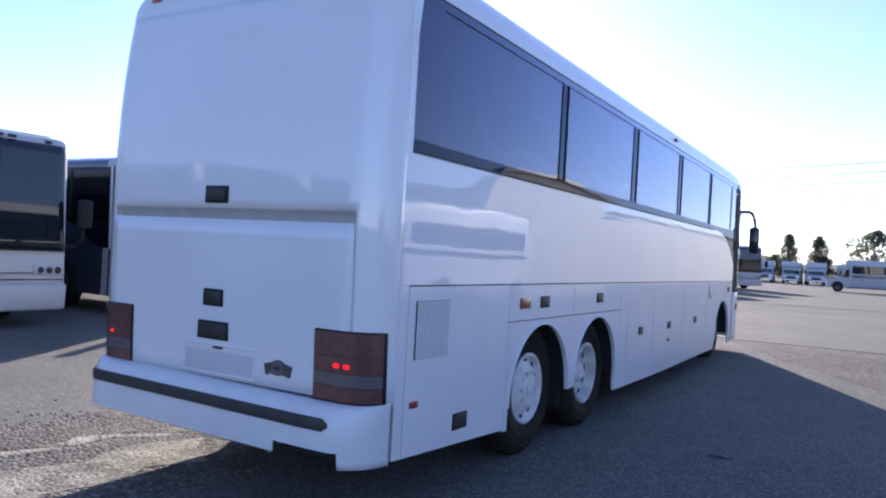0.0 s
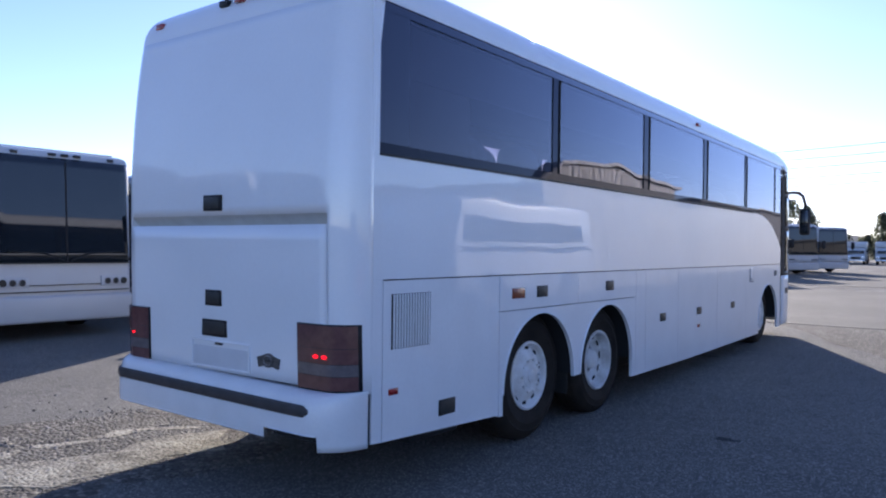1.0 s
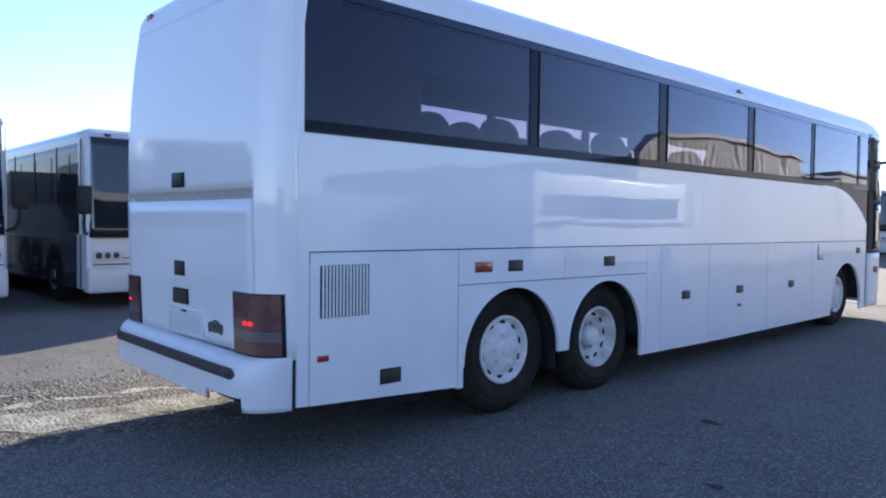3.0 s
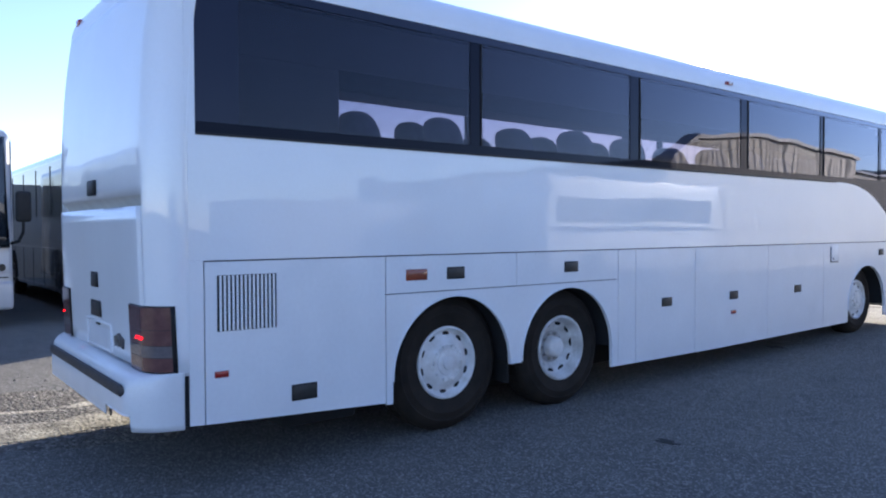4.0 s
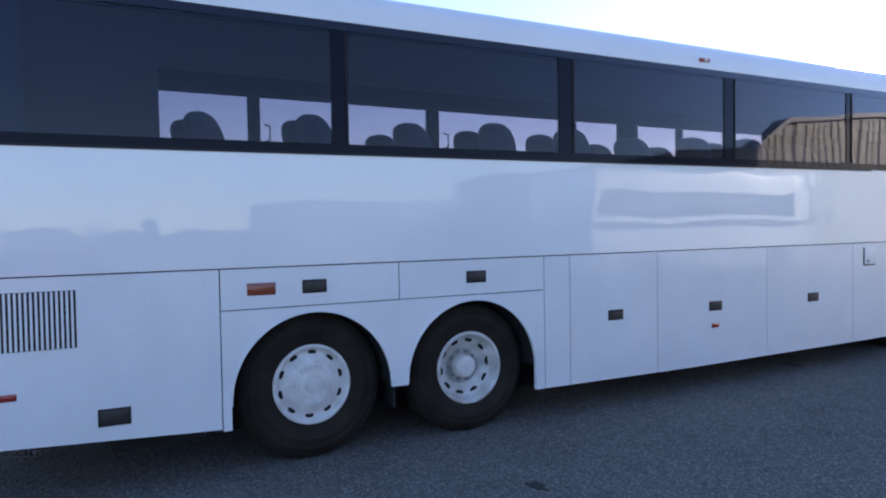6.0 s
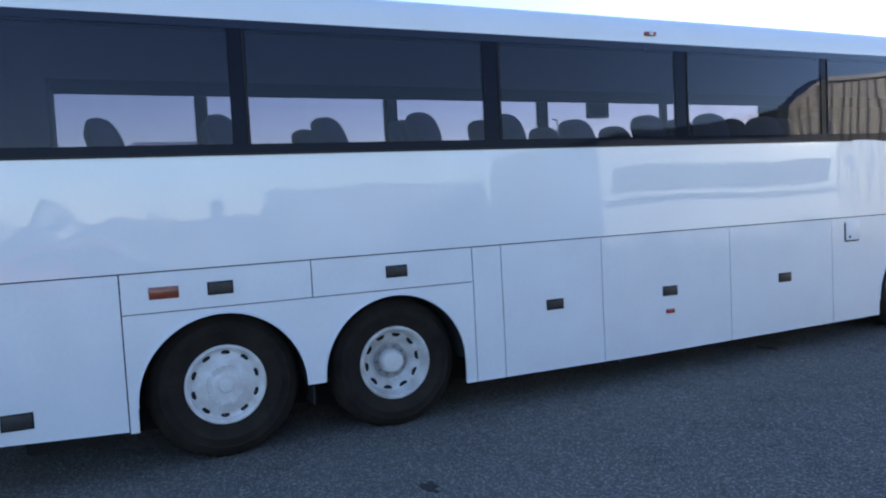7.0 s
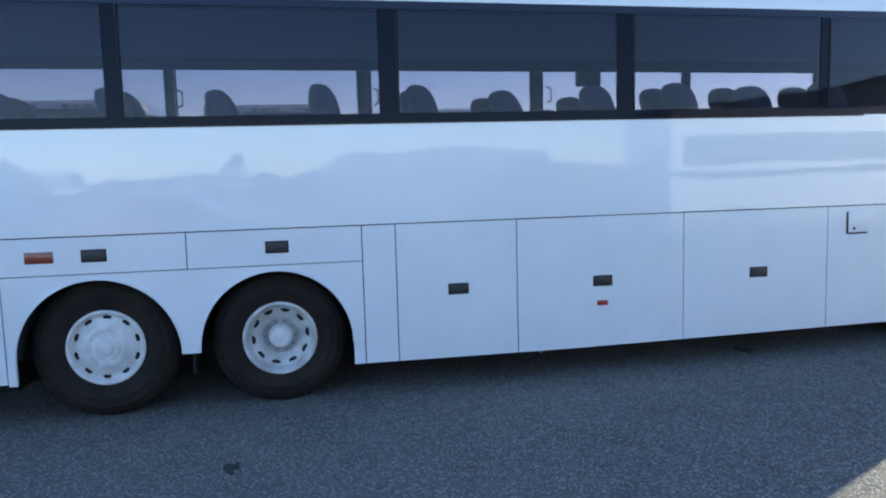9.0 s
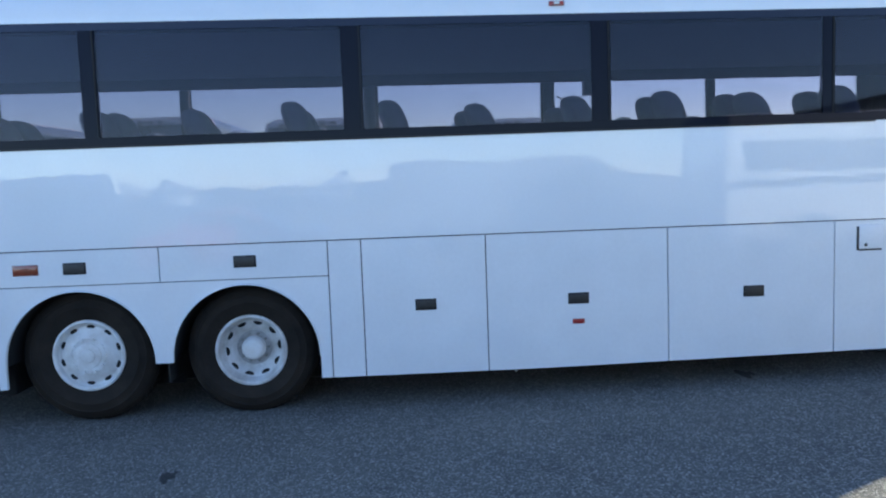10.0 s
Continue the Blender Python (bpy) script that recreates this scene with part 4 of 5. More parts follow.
def coach_seats():
    rows = [0.75, 1.54, 2.38, 3.22, 4.05, 4.87, 5.61, 6.45, 7.24, 7.97, 8.74]
    seat = thing("passenger_chair", "dark blue fabric coach seat with rounded headrest", "chair", "chairs in the coach")
    part("seat_cushion", boxed(-0.225, 0.225, -0.20, 0.28, 0.36, 0.50, 0.05, 3), SEAT, seat)
    def shell(u, v):
        a = v * math.tau
        h = 0.45 + 0.60 * u
        wide = 0.222 * (1 - 0.12 * u ** 3)
        deep = 0.105 * (1 - 0.12 * u)
        return (wide * math.copysign(abs(math.cos(a)) ** 0.6, math.cos(a)), -0.17 - 0.17 * u + deep * math.copysign(abs(math.sin(a)) ** 0.8, math.sin(a)), h)
    bm = sheet(bmesh.new(), shell, steps(0, 1, 10), steps(0, 1, 20))
    bmesh.ops.remove_doubles(bm, verts=bm.verts, dist=0.001)
    bmesh.ops.holes_fill(bm, edges=[e for e in bm.edges if e.is_boundary])
    part("backrest", bm, SEAT, seat)
    def pillow(u, v):                       # winged headrest, flat in front, rounded over the top
        a, b = v * math.tau, (u - 0.5) * math.pi
        r = max(0.02, math.cos(b)) ** 0.7
        x = 0.195 * r * math.copysign(abs(math.cos(a)) ** 0.6, math.cos(a))
        y = 0.112 * r * math.copysign(abs(math.sin(a)) ** 0.75, math.sin(a))
        z = 0.185 * math.copysign(abs(math.sin(b)) ** 0.8, math.sin(b))
        return (x, -0.385 + y - 0.30 * z + 0.5 * abs(x) * abs(x), 1.135 + z)
    bm = sheet(bmesh.new(), pillow, steps(0.01, 0.99, 14), steps(0, 1, 24))
    bmesh.ops.remove_doubles(bm, verts=bm.verts, dist=0.001)
    bmesh.ops.holes_fill(bm, edges=[e for e in bm.edges if e.is_boundary])
    part("headrest", bm, SEAT, seat, "rounded winged headrest")
    for x in (-0.235, 0.235):
        part("armrest", boxed(x - 0.022, x + 0.022, -0.22, 0.16, 0.60, 0.65, 0.015), RUBBER, seat)
        part("leg", boxed(x * 0.7 - 0.02, x * 0.7 + 0.02, -0.1, 0.1, 0.0, 0.37, 0.004), STEEL, seat)
    rnd = random.Random(5)
    first = True
    lean = (0, 3, 0, 3, -2, 0, 6, 2, 0, 4, 0)           # some backs are let down
    for i, y in enumerate(rows):
        for x in (-0.36, -0.82, -1.77, -2.23) if y > 1.0 else (-1.77, -2.23):
            tip = lean[i] if x in (-0.36, -1.77) else rnd.choice((0, 0, 3, 8, -2))
            tip = tip if x > -1 else tip * 0.4
            back = 1.12 * math.sin(radians(tip))
            m = pose(x, y + 0.385 + (back if x == -0.36 else 0.6 * back) + (0.0 if x > -1 else 0.04), 1.33, tip, 0, 0) @ Matrix.Diagonal((1, 1, 1.018 if x > -1 else 0.93, 1))
            if first:
                seat.matrix_basis, first = m, False
            else:
                copy_thing(seat, m)


white_coach()
coach_seats()


# ---- the parked fleet ----
def rounded(w, z0, z1, r, n=6):
    """Cross-section of a coach body: upright sides, rounded roof shoulders; (y, z) pairs."""
    pts = [(-w, z0), (w, z0)]
    pts += [(w - r + r * math.cos(a), z1 - r + r * math.sin(a)) for a in steps(0, math.pi / 2, n)]
    pts += [(-w + r + r * math.cos(a), z1 - r + r * math.sin(a)) for a in steps(math.pi / 2, math.pi, n)]
    return pts


def small_wheel(parent, x, y, z, r, face):
    """A fleet wheel turning about the y axis; face is +1 or -1."""
    w = new("wheel")
    w.parent = parent
    bm = bmesh.new()
    lathe(bm, [(r * 0.55, 0.0), (r * 0.75, 0.015), (r * 0.93, 0.0), (r, -0.05), (r, -0.22), (r * 0.9, -0.26), (r * 0.5, -0.26)], (0, 0, 0), 28)
    tyre = part("tyre", bm, TYRE, w)
    bm = bmesh.new()
    lathe(bm, [(r * 0.58, 0.0), (r * 0.52, 0.005), (r * 0.44, -0.06), (r * 0.25, -0.03), (r * 0.2, 0.02), (0.002, 0.025)], (0, 0, 0), 24)
    rim = part("rim", bm, STEEL, w)
    m = Matrix.Translation((x, y, z)) @ Matrix.Rotation(math.pi / 2 * face, 4, "Z")
    for o in (tyre, rim):
        o.matrix_local = m
    return w


def fleet_coach(side_paint=None, label="parked touring coach, white front, dark grey sides, large dark windscreen"):
    """A parked touring coach with its nose at the origin facing +x: big dark windscreen, three round lamps a side, ear mirrors."""
    c = thing("parked_coach", label, "coach", "coaches parked in a row")
    paint = side_paint or FLEET_GREY
    L, w, H = 11.6, 1.27, 3.13
    at = lambda a, b, d: (d, a, b)
    bm = bmesh.new()
    secs = [(-L, 0.97), (-L + 0.06, 1.0), (-0.55, 1.0), (-0.22, 0.995), (-0.06, 0.975), (0.0, 0.93)]
    rings = []
    for x, k in secs:
        rings.append([bm.verts.new((x - (0.075 * max(0.0, z - 1.2) if x > -0.3 else 0.0), y * k, 0.34 + (z - 0.34) * (1 - (1 - k) * 0.6))) for y, z in rounded(w, 0.34, H, 0.16)])
    front = bmesh.new()
    for k, (a, b) in enumerate(zip(rings, rings[1:])):
        if k > 1:
            a, b = [[front.verts.new(v.co) for v in r] for r in (a, b)]
        for i in range(len(a)):
            j = (i + 1) % len(a)
            (bm if k < 2 else front).faces.new((a[i], a[j], b[j], b[i]))
    bm.faces.new(rings[0])
    front.faces.new(b)
    for r in rings[3:]:
        for v in r:
            bm.verts.remove(v)
    bmesh.ops.remove_doubles(front, verts=front.verts, dist=0.0005)
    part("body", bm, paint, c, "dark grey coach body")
    part("front_mask", front, FLEET_SHADED, c, "white moulded front")
    part("roof_edge", prism(bmesh.new(), [(-w + 0.10, H - 0.03), (w - 0.10, H - 0.03), (w - 0.2, H + 0.03), (-w + 0.2, H + 0.03)], -L + 0.1, -0.5, at), FLEET_SHADED, c, "white roof skin", smooth=False)
    # windscreen wrapped round the nose, with centre post and wiper arms
    def scr(u, z, out=0.012):
        edge = abs(u)
        x = 0.012 - 0.26 * max(0.0, (edge - 0.86) / 0.14) ** 2.2 - 0.075 * max(0.0, z - 1.2)
        return (x + out, u * (w + 0.006) * (1.0 - 0.004), z)
    screen = thick(part("windscreen", sheet(bmesh.new(), scr, steps(-0.99, 0.99, 40), steps(1.26, 2.98, 12)), FLEET_GLASS, c, "large dark windscreen"), 0.03)
    part("centre_post", sheet(bmesh.new(), lambda u, z: scr(u, z, 0.016), (-0.012, 0.012), steps(1.26, 2.93, 6)), FRAME, screen)
    for e in (-1, 1):
        part("wiper", tube(bmesh.new(), [scr(e * 0.05, 1.28, 0.04), scr(e * 0.30, 1.40, 0.045), scr(e * 0.78, 1.44, 0.04)], 0.012, 6), RUBBER, screen)
        # black quarter glass sweeping down from the side windows
        s = lambda a, b, d: (a, e * (w + 0.004 + d), b)
        pts = [(-L + 0.4, 1.86), (-2.1, 1.86), (-1.45, 1.72), (-0.95, 1.40), (-0.62, 1.30), (-0.30, 1.30), (-0.30, 2.94), (-L + 0.4, 2.94)]
        part("side_window", prism(bmesh.new(), pts, -0.01, 0.004, s), SIDE_GLASS, c, "dark side window band", smooth=False)
        for k in range(6):
            x = -1.75 - k * 1.58
            part("window_bar", prism(bmesh.new(), [(x - 0.03, 1.88), (x + 0.03, 1.88), (x + 0.03, 2.88), (x - 0.03, 2.88)], 0.004, 0.012, s), FRAME, c, smooth=False)
        part("belt_moulding", prism(bmesh.new(), [(-L + 0.1, 1.20), (-1.55, 1.20), (-1.55, 1.23), (-L + 0.1, 1.23)], -0.004, 0.012, s), CHROME, c, smooth=False)
        for k in range(5):
            x = -2.9 - k * 1.25
            part("panel_gap", prism(bmesh.new(), [(x, 0.36), (x + 0.012, 0.36), (x + 0.012, 1.19), (x, 1.19)], -0.01, 0.002, s), DARK, c, smooth=False)
        part("rocker_moulding", prism(bmesh.new(), [(-L + 0.1, 0.40), (-2.6, 0.40), (-2.6, 0.43), (-L + 0.1, 0.43)], -0.004, 0.010, s), CHROME, c, smooth=False)
        for x, r in ((-1.95, 0.50), (-L + 3.5, 0.50), (-L + 2.25, 0.50)):
            well = [(x + 0.60 * math.cos(a), 0.46 + 0.62 * math.sin(a)) for a in steps(0, math.pi, 16)] + [(x - 0.60, 0.33), (x + 0.60, 0.33)]
            part("wheel_well", prism(bmesh.new(), well, -0.02, 0.003, s), DARK, c, smooth=False)
            small_wheel(c, x, e * (w + 0.008), 0.5, 0.5, e)
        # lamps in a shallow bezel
        part("lamp_bezel", boxed(-0.03, 0.006, e * 0.905 - 0.27, e * 0.905 + 0.27, 0.845, 1.015, 0.012), FLEET_SHADED, c, "white lamp surround")
        for k in range(3):
            y = e * (1.06 - 0.155 * k)
            bm = bmesh.new()
            lathe(bm, [(0.058, 0.0), (0.058, 0.02), (0.048, 0.026), (0.044, 0.010), (0.02, 0.004), (0.001, 0.004)], (0.0, y, 0.93), 18)
            lamp = part("headlamp", bm, STEEL if k else LATCH, c, "dark round headlamp")
            part("lens", disc(bmesh.new(), (0.012, y, 0.93), 0.046, 0.005, 14), LATCH, lamp)
        part("entry_gap" if e < 0 else "driver_gap", prism(bmesh.new(), [(-0.34, 0.36), (-0.30, 0.36), (-0.30, 1.28), (-0.34, 1.28)], 0.0, 0.008, s), FRAME, c, smooth=False)
        part("corner_post", prism(bmesh.new(), [(-0.345, 1.29), (-0.275, 1.29), (-0.335, 2.95), (-0.405, 2.95)], 0.0, 0.014, s), FLEET_WHITE, c, "white windscreen post", smooth=False)
        arm = part("mirror_arm", tube(bmesh.new(), [(-0.12, e * 1.22, 1.30), (0.06, e * 1.32, 1.34), (0.18, e * 1.37, 1.48), (0.22, e * 1.37, 1.68)], 0.026, 8), RUBBER, c)
        part("mirror_head", boxed(0.15, 0.30, e * 1.37 - 0.12, e * 1.37 + 0.12, 1.64, 2.12, 0.05, 3), RUBBER, arm, "black ear mirror")
        part("marker_lamp", boxed(-0.26, -0.12, e * 0.85 - 0.06, e * 0.85 + 0.06, 3.0, 3.05, 0.012), LATCH, c)
        part("tow_eye_cover", boxed(-0.02, 0.012, e * 0.55 - 0.10, e * 0.55 + 0.10, 0.47, 0.51, 0.008), LATCH, c)
    for y in (-0.22, 0.0, 0.22):
        part("marker_lamp", boxed(-0.24, -0.10, y - 0.06, y + 0.06, 3.01, 3.06, 0.012), LATCH, c)
    part("screen_gasket", sheet(bmesh.new(), lambda u, z: scr(u, z, 0.02), steps(-0.985, 0.985, 40), (1.235, 1.262)), RUBBER, c)
    bm = bmesh.new()
    box(bm, -0.03, 0.014, -0.62, 0.62, 0.875, 0.887)
    box(bm, -0.03, 0.012, -1.16, 1.16, 0.765, 0.785)
    part("grille_groove", bm, LATCH, c, smooth=False)
    part("bumper", boxed(-0.35, 0.03, -1.24, 1.24, 0.27, 0.72, 0.06, 3), FLEET_SHADED, c, "white front bumper")
    return c


def shuttle_bus(paint):
    """A white cutaway shuttle with its nose at the origin facing +x."""
    c = thing("shuttle_bus", "white cutaway shuttle bus with short bonnet and dark windows", "shuttle bus", "shuttle buses parked far off")
    s2 = lambda a, b, d: (a, d, b)
    part("body", boxed(-7.2, -1.75, -1.2, 1.2, 0.45, 2.85, 0.12, 3), paint, c, "white box body")
    cab = [(-1.8, 0.42), (-0.1, 0.42), (0.0, 0.60), (-0.02, 1.02), (-0.12, 1.16), (-0.95, 1.30), (-1.42, 2.05), (-1.8, 2.12)]
    part("cab", prism(bmesh.new(), cab, -1.0, 1.0, s2), paint, c, "white cab with bonnet", smooth=False)
    bm = bmesh.new()
    sheet(bm, lambda u, v: (-0.965 - 0.47 * v + 0.012, u, 1.32 + 0.71 * v + 0.008), (-0.9, 0.9), (0.02, 1.0))
    thick(part("windscreen", bm, FLEET_GLASS, c, "dark windscreen"), 0.01)
    part("top_cap", boxed(-1.95, -1.40, -1.15, 1.15, 2.10, 2.84, 0.14, 3), paint, c)
    for e in (-1, 1):
        s = lambda a, b, d: (a, e * (1.2 + d), b)
        for k in range(4):
            x = -6.8 + k * 1.22
            part("side_window", prism(bmesh.new(), [(x, 1.68), (x + 1.08, 1.68), (x + 1.08, 2.32), (x, 2.32)], -0.01, 0.006, s), FLEET_GLASS, c, smooth=False)
        part("window_band", prism(bmesh.new(), [(-6.95, 1.66), (-1.95, 1.66), (-1.95, 2.34), (-6.95, 2.34)], -0.02, 0.002, s), FRAME, c, smooth=False)
        part("grey_stripe", prism(bmesh.new(), [(-7.05, 1.30), (-1.95, 1.30), (-1.95, 1.52), (-7.05, 1.52)], -0.02, 0.002, s), FLEET_GREY, c, "grey painted stripe", smooth=False)
        part("door_window", prism(bmesh.new(), [(-1.72, 1.30), (-1.05, 1.30), (-1.45, 1.98), (-1.72, 1.98)], -0.21, -0.19, s), FLEET_GLASS, c, smooth=False)
        part("headlamp", boxed(-0.05, 0.012, e * 0.78 - 0.16, e * 0.78 + 0.16, 0.80, 1.00, 0.02), CHROME, c)
        for x in (-0.85, -5.6):
            well = [(x + 0.48 * math.cos(a), 0.42 + 0.50 * math.sin(a)) for a in steps(0, math.pi, 12)] + [(x - 0.48, 0.40), (x + 0.48, 0.40)]
            off = 0.0 if x < -2 else -0.2
            part("wheel_well", prism(bmesh.new(), well, off - 0.02, off + 0.004, s), DARK, c, smooth=False)
            small_wheel(c, x, e * (1.212 + off), 0.39, 0.39, e)
        part("mirror", boxed(-1.12, -1.0, e * 1.22 - 0.1, e * 1.22 + 0.1, 1.45, 1.85, 0.03), RUBBER, c)
    part("grille", boxed(-0.03, 0.014, -0.52, 0.52, 0.66, 0.98, 0.02), LATCH, c)
    part("bumper", boxed(-0.12, 0.06, -1.0, 1.0, 0.42, 0.58, 0.03), CHROME, c)
    return c


def parked_fleet():
    c = fleet_coach()
    taller = Matrix.Diagonal((1, 1, 1.055, 1))
    c.matrix_basis = pose(-10.0, 3.08, lie(3.08), 0, 0, 0) @ taller
    for x, y, turn in ((-10.25, -0.62, 1.0), (-10.2, -4.6, 0.0), (-9.6, -8.6, 1.5), (-9.9, -12.4, 0.0)):
        copy_thing(c, pose(x, y, lie(y), 0, 0, turn) @ taller)
    grey = fleet_coach(FLEET_GREY, "dark grey parked touring coach with swept black side glass")
    grey.matrix_basis = pose(-10.65, 7.1, lie(7.1), 0, 0, -1)
    for k, (x, y) in enumerate(((-8.7, 37.0), (-8.3, 43.8), (-7.8, 50.6), (-7.2, 57.5))):
        copy_thing(c, pose(x, y, lie(y), 0, 0, -43 + 3 * (k % 3)))
    s = shuttle_bus(FLEET_SHADED)
    s.matrix_basis = pose(-12.4, 102, lie(102), 0, 0, -84)
    for x, y, turn in ((-9.2, 102, -86), (-6.2, 101, -84), (-3.0, 104, -88), (-2.9, 72.7, 181), (0.8, 110, -88), (-15.6, 103, -84), (78.0, -27.0, 178), (78.6, -22.6, 181), (77.8, -9.4, 180), (78.2, -4.2, 183), (79.0, 6.0, 179)):
        copy_thing(s, pose(x, y, lie(y), 0, 0, turn))


# ---- buildings, trees and cables in the distance ----
def warehouse():
    b = thing("warehouse", "low tan warehouse with ribbed metal cladding and pale roof", "warehouse")
    x0, x1, y0, y1, eave, ridge = 9.2, 27.0, 18.2, 30.6, 4.42, 4.85
    low, knee = 3.76, 19.5                      # the false front breaks down to the low eave of the hall behind it
    mid = (y0 + y1) / 2 - 0.6
    at_knee = eave + (ridge - eave) * (knee - y0) / (mid - y0)
    line = [(y0, low), (knee, at_knee), (mid, ridge), (y1, eave)]
    top = lambda y: next(za + (zb - za) * (y - ya) / (yb - ya) for (ya, za), (yb, zb) in zip(line, line[1:]) if y <= yb)
    run = lambda a, c, d: (d, a, c)
    wall = part("wall", prism(bmesh.new(), [(y0, -0.05), (y1, -0.05)] + line[::-1], x0, x0 + 0.3, run), TAN, b, "tan metal gable wall", smooth=False)
    for k in range(34):
        y = y0 + (k + 0.5) * (y1 - y0) / 34
        part("cladding_rib", prism(bmesh.new(), [(y - 0.12, 0.0), (y - 0.05, 0.026), (y + 0.05, 0.026), (y + 0.12, 0.0)], 0.0, top(y) - 0.05, lambda a, c, d: (x0 - c, a, d)), TAN, wall, smooth=False)
    for ya, za, yb, zb in ((y0 - 0.1, low, knee, at_knee), (knee, at_knee, mid, ridge), (y1 + 0.35, eave, mid, ridge)):
        part("coping", prism(bmesh.new(), [(ya, za + 0.002), (yb, zb + 0.004), (yb, zb + 0.13), (ya, za + 0.12)], x0 - 0.12, x0 + 0.4, run), ROOFING, b, "pale metal coping", smooth=False)
    part("hall", prism(bmesh.new(), [(y0, -0.05), (y1, -0.05), (y1, low), (mid, low + 0.5), (y0, low)], x0 + 0.301, x1, run), TAN, b, "tan metal hall behind the front", smooth=False)
    for ya, yb in ((y0 - 0.1, mid), (y1 + 0.1, mid)):
        part("roof", prism(bmesh.new(), [(ya, low + 0.002), (yb, low + 0.504), (yb, low + 0.58), (ya, low + 0.08)], x0 + 0.402, x1 + 0.1, run), ROOFING, b, "pale metal roof slope", smooth=False)
    # unseen wall added behind the parked row to keep bright low sky off its sides
    tagged(part("wall_sky_block", boxed(-26.4, -26.0, -22.0, 26.0, -0.6, 3.3, 0.02), SHED, kind="structure", smooth=False), label="plain tan wall added unseen to block low sky behind the coaches", category="wall")
    shed = thing("storage_shed", "long low tan storage shed with flat roof", "shed")
    part("wall", boxed(13.0, 24.0, 45.2, 100.0, -0.05, 4.82), SHED, shed, smooth=False)
    part("roof", boxed(12.8, 24.2, 45.0, 100.2, 4.82, 4.95), SHED, shed, smooth=False)
    # Added block in place of low greenery; fills a dark gap in reflections.
    part("greenery_filler", boxed(13.0, 24.0, 31.4, 44.99, -0.05, 4.42), SHED, shed, smooth=False)
    part("filler_edge", boxed(12.8, 24.2, 31.3, 44.98, 4.422, 4.56), VAN_GREY, shed, "dull grey top edge of the added filler", smooth=False)
    part("fascia", boxed(12.94, 13.002, 47.2, 51.4, 3.98, 4.14), FLEET_WHITE, shed, "white fascia strip", smooth=False)


def parked_minibus():
    """A white box-bodied minibus standing along y, its side towards the coach."""
    c = thing("minibus", "white box-bodied minibus with dark window band and grey stripe", "minibus")
    x0, x1, y0, y1 = 7.0, 9.15, 10.45, 17.4
    part("body", boxed(x0, x1, y0, y1, 0.42, 2.70, 0.14, 4), FLEET_WHITE, c, "white box body")
    for x, e in ((x0, -1), (x1, 1)):
        s = lambda a, b, d: (x + e * d, a, b)
        band = part("window_band", prism(bmesh.new(), [(y0 + 0.36, 1.64), (y1 - 0.5, 1.64), (y1 - 0.5, 2.20), (y0 + 0.36, 2.20)], -0.03, 0.004, s), FRAME, c, smooth=False)
        for k in range(5):
            y = y0 + 0.42 + k * 1.22
            part("side_window", prism(bmesh.new(), [(y, 1.67), (y + 1.14, 1.67), (y + 1.14, 2.17), (y, 2.17)], 0.0, 0.010, s), FLEET_GLASS, band, smooth=False)
        part("grey_stripe", prism(bmesh.new(), [(y0 + 0.16, 1.40), (y1 - 0.16, 1.40), (y1 - 0.16, 1.53), (y0 + 0.16, 1.53)], -0.03, 0.003, s), FLEET_GREY, c, "grey painted stripe", smooth=False)
        for y in (y0 + 1.6, y1 - 1.1):
            well = [(y + 0.46 * math.cos(a), 0.40 + 0.48 * math.sin(a)) for a in steps(0, math.pi, 12)] + [(y - 0.46, 0.40), (y + 0.46, 0.40)]
            part("wheel_well", prism(bmesh.new(), well, -0.03, 0.004, s), DARK, c, smooth=False)
            w = new("wheel")
            w.parent = c
            bm = bmesh.new()
            lathe(bm, [(0.2, 0.0), (0.28, e * 0.012), (0.36, 0.0), (0.385, e * -0.05), (0.385, e * -0.2), (0.2, e * -0.22)], (x + e * 0.006, y, 0.385), 24)
            part("tyre", bm, TYRE, w)
            bm = bmesh.new()
            lathe(bm, [(0.21, 0.0), (0.17, e * -0.04), (0.08, e * -0.02), (0.002, e * 0.01)], (x + e * 0.006, y, 0.385), 20)
            part("rim", bm, RIM, w)
    part("windscreen", boxed(x0 + 0.15, x1 - 0.15, y1 - 0.04, y1 + 0.012, 1.35, 2.3, 0.02), FLEET_GLASS, c)
    # Made-up polished strips give the bright upright bar mirrored in the coach.
    for xa, xb in ((x0 + 0.16, x0 + 0.24), (x1 - 0.24, x1 - 0.10)):
        part("bright_bar_strip", boxed(xa, xb, y0 - 0.02, y0 + 0.03, 1.55, 2.45, 0.008), CHROME, c, "added polished strip for a bright upright bar of sky")
    part("bumper", boxed(x0 + 0.05, x1 - 0.05, y0 - 0.08, y0 + 0.1, 0.42, 0.62, 0.03), RUBBER, c)
    c.matrix_basis = pose(0, 0, lie(14))


def road_wheel(parent, x, y, r, e):
    """A small wheel turning about the x axis, its face towards e * x."""
    w = new("wheel")
    w.parent = parent
    bm = bmesh.new()
    lathe(bm, [(r * 0.55, 0.0), (r * 0.75, e * 0.012), (r * 0.94, 0.0), (r, e * -0.05), (r, e * -0.19), (r * 0.55, e * -0.2)], (x, y, r), 24)
    part("tyre", bm, TYRE, w)
    bm = bmesh.new()
    lathe(bm, [(r * 0.58, e * 0.002), (r * 0.46, e * -0.035), (r * 0.2, e * -0.02), (0.002, e * 0.006)], (x, y, r), 20)
    part("rim", bm, RIM, w)


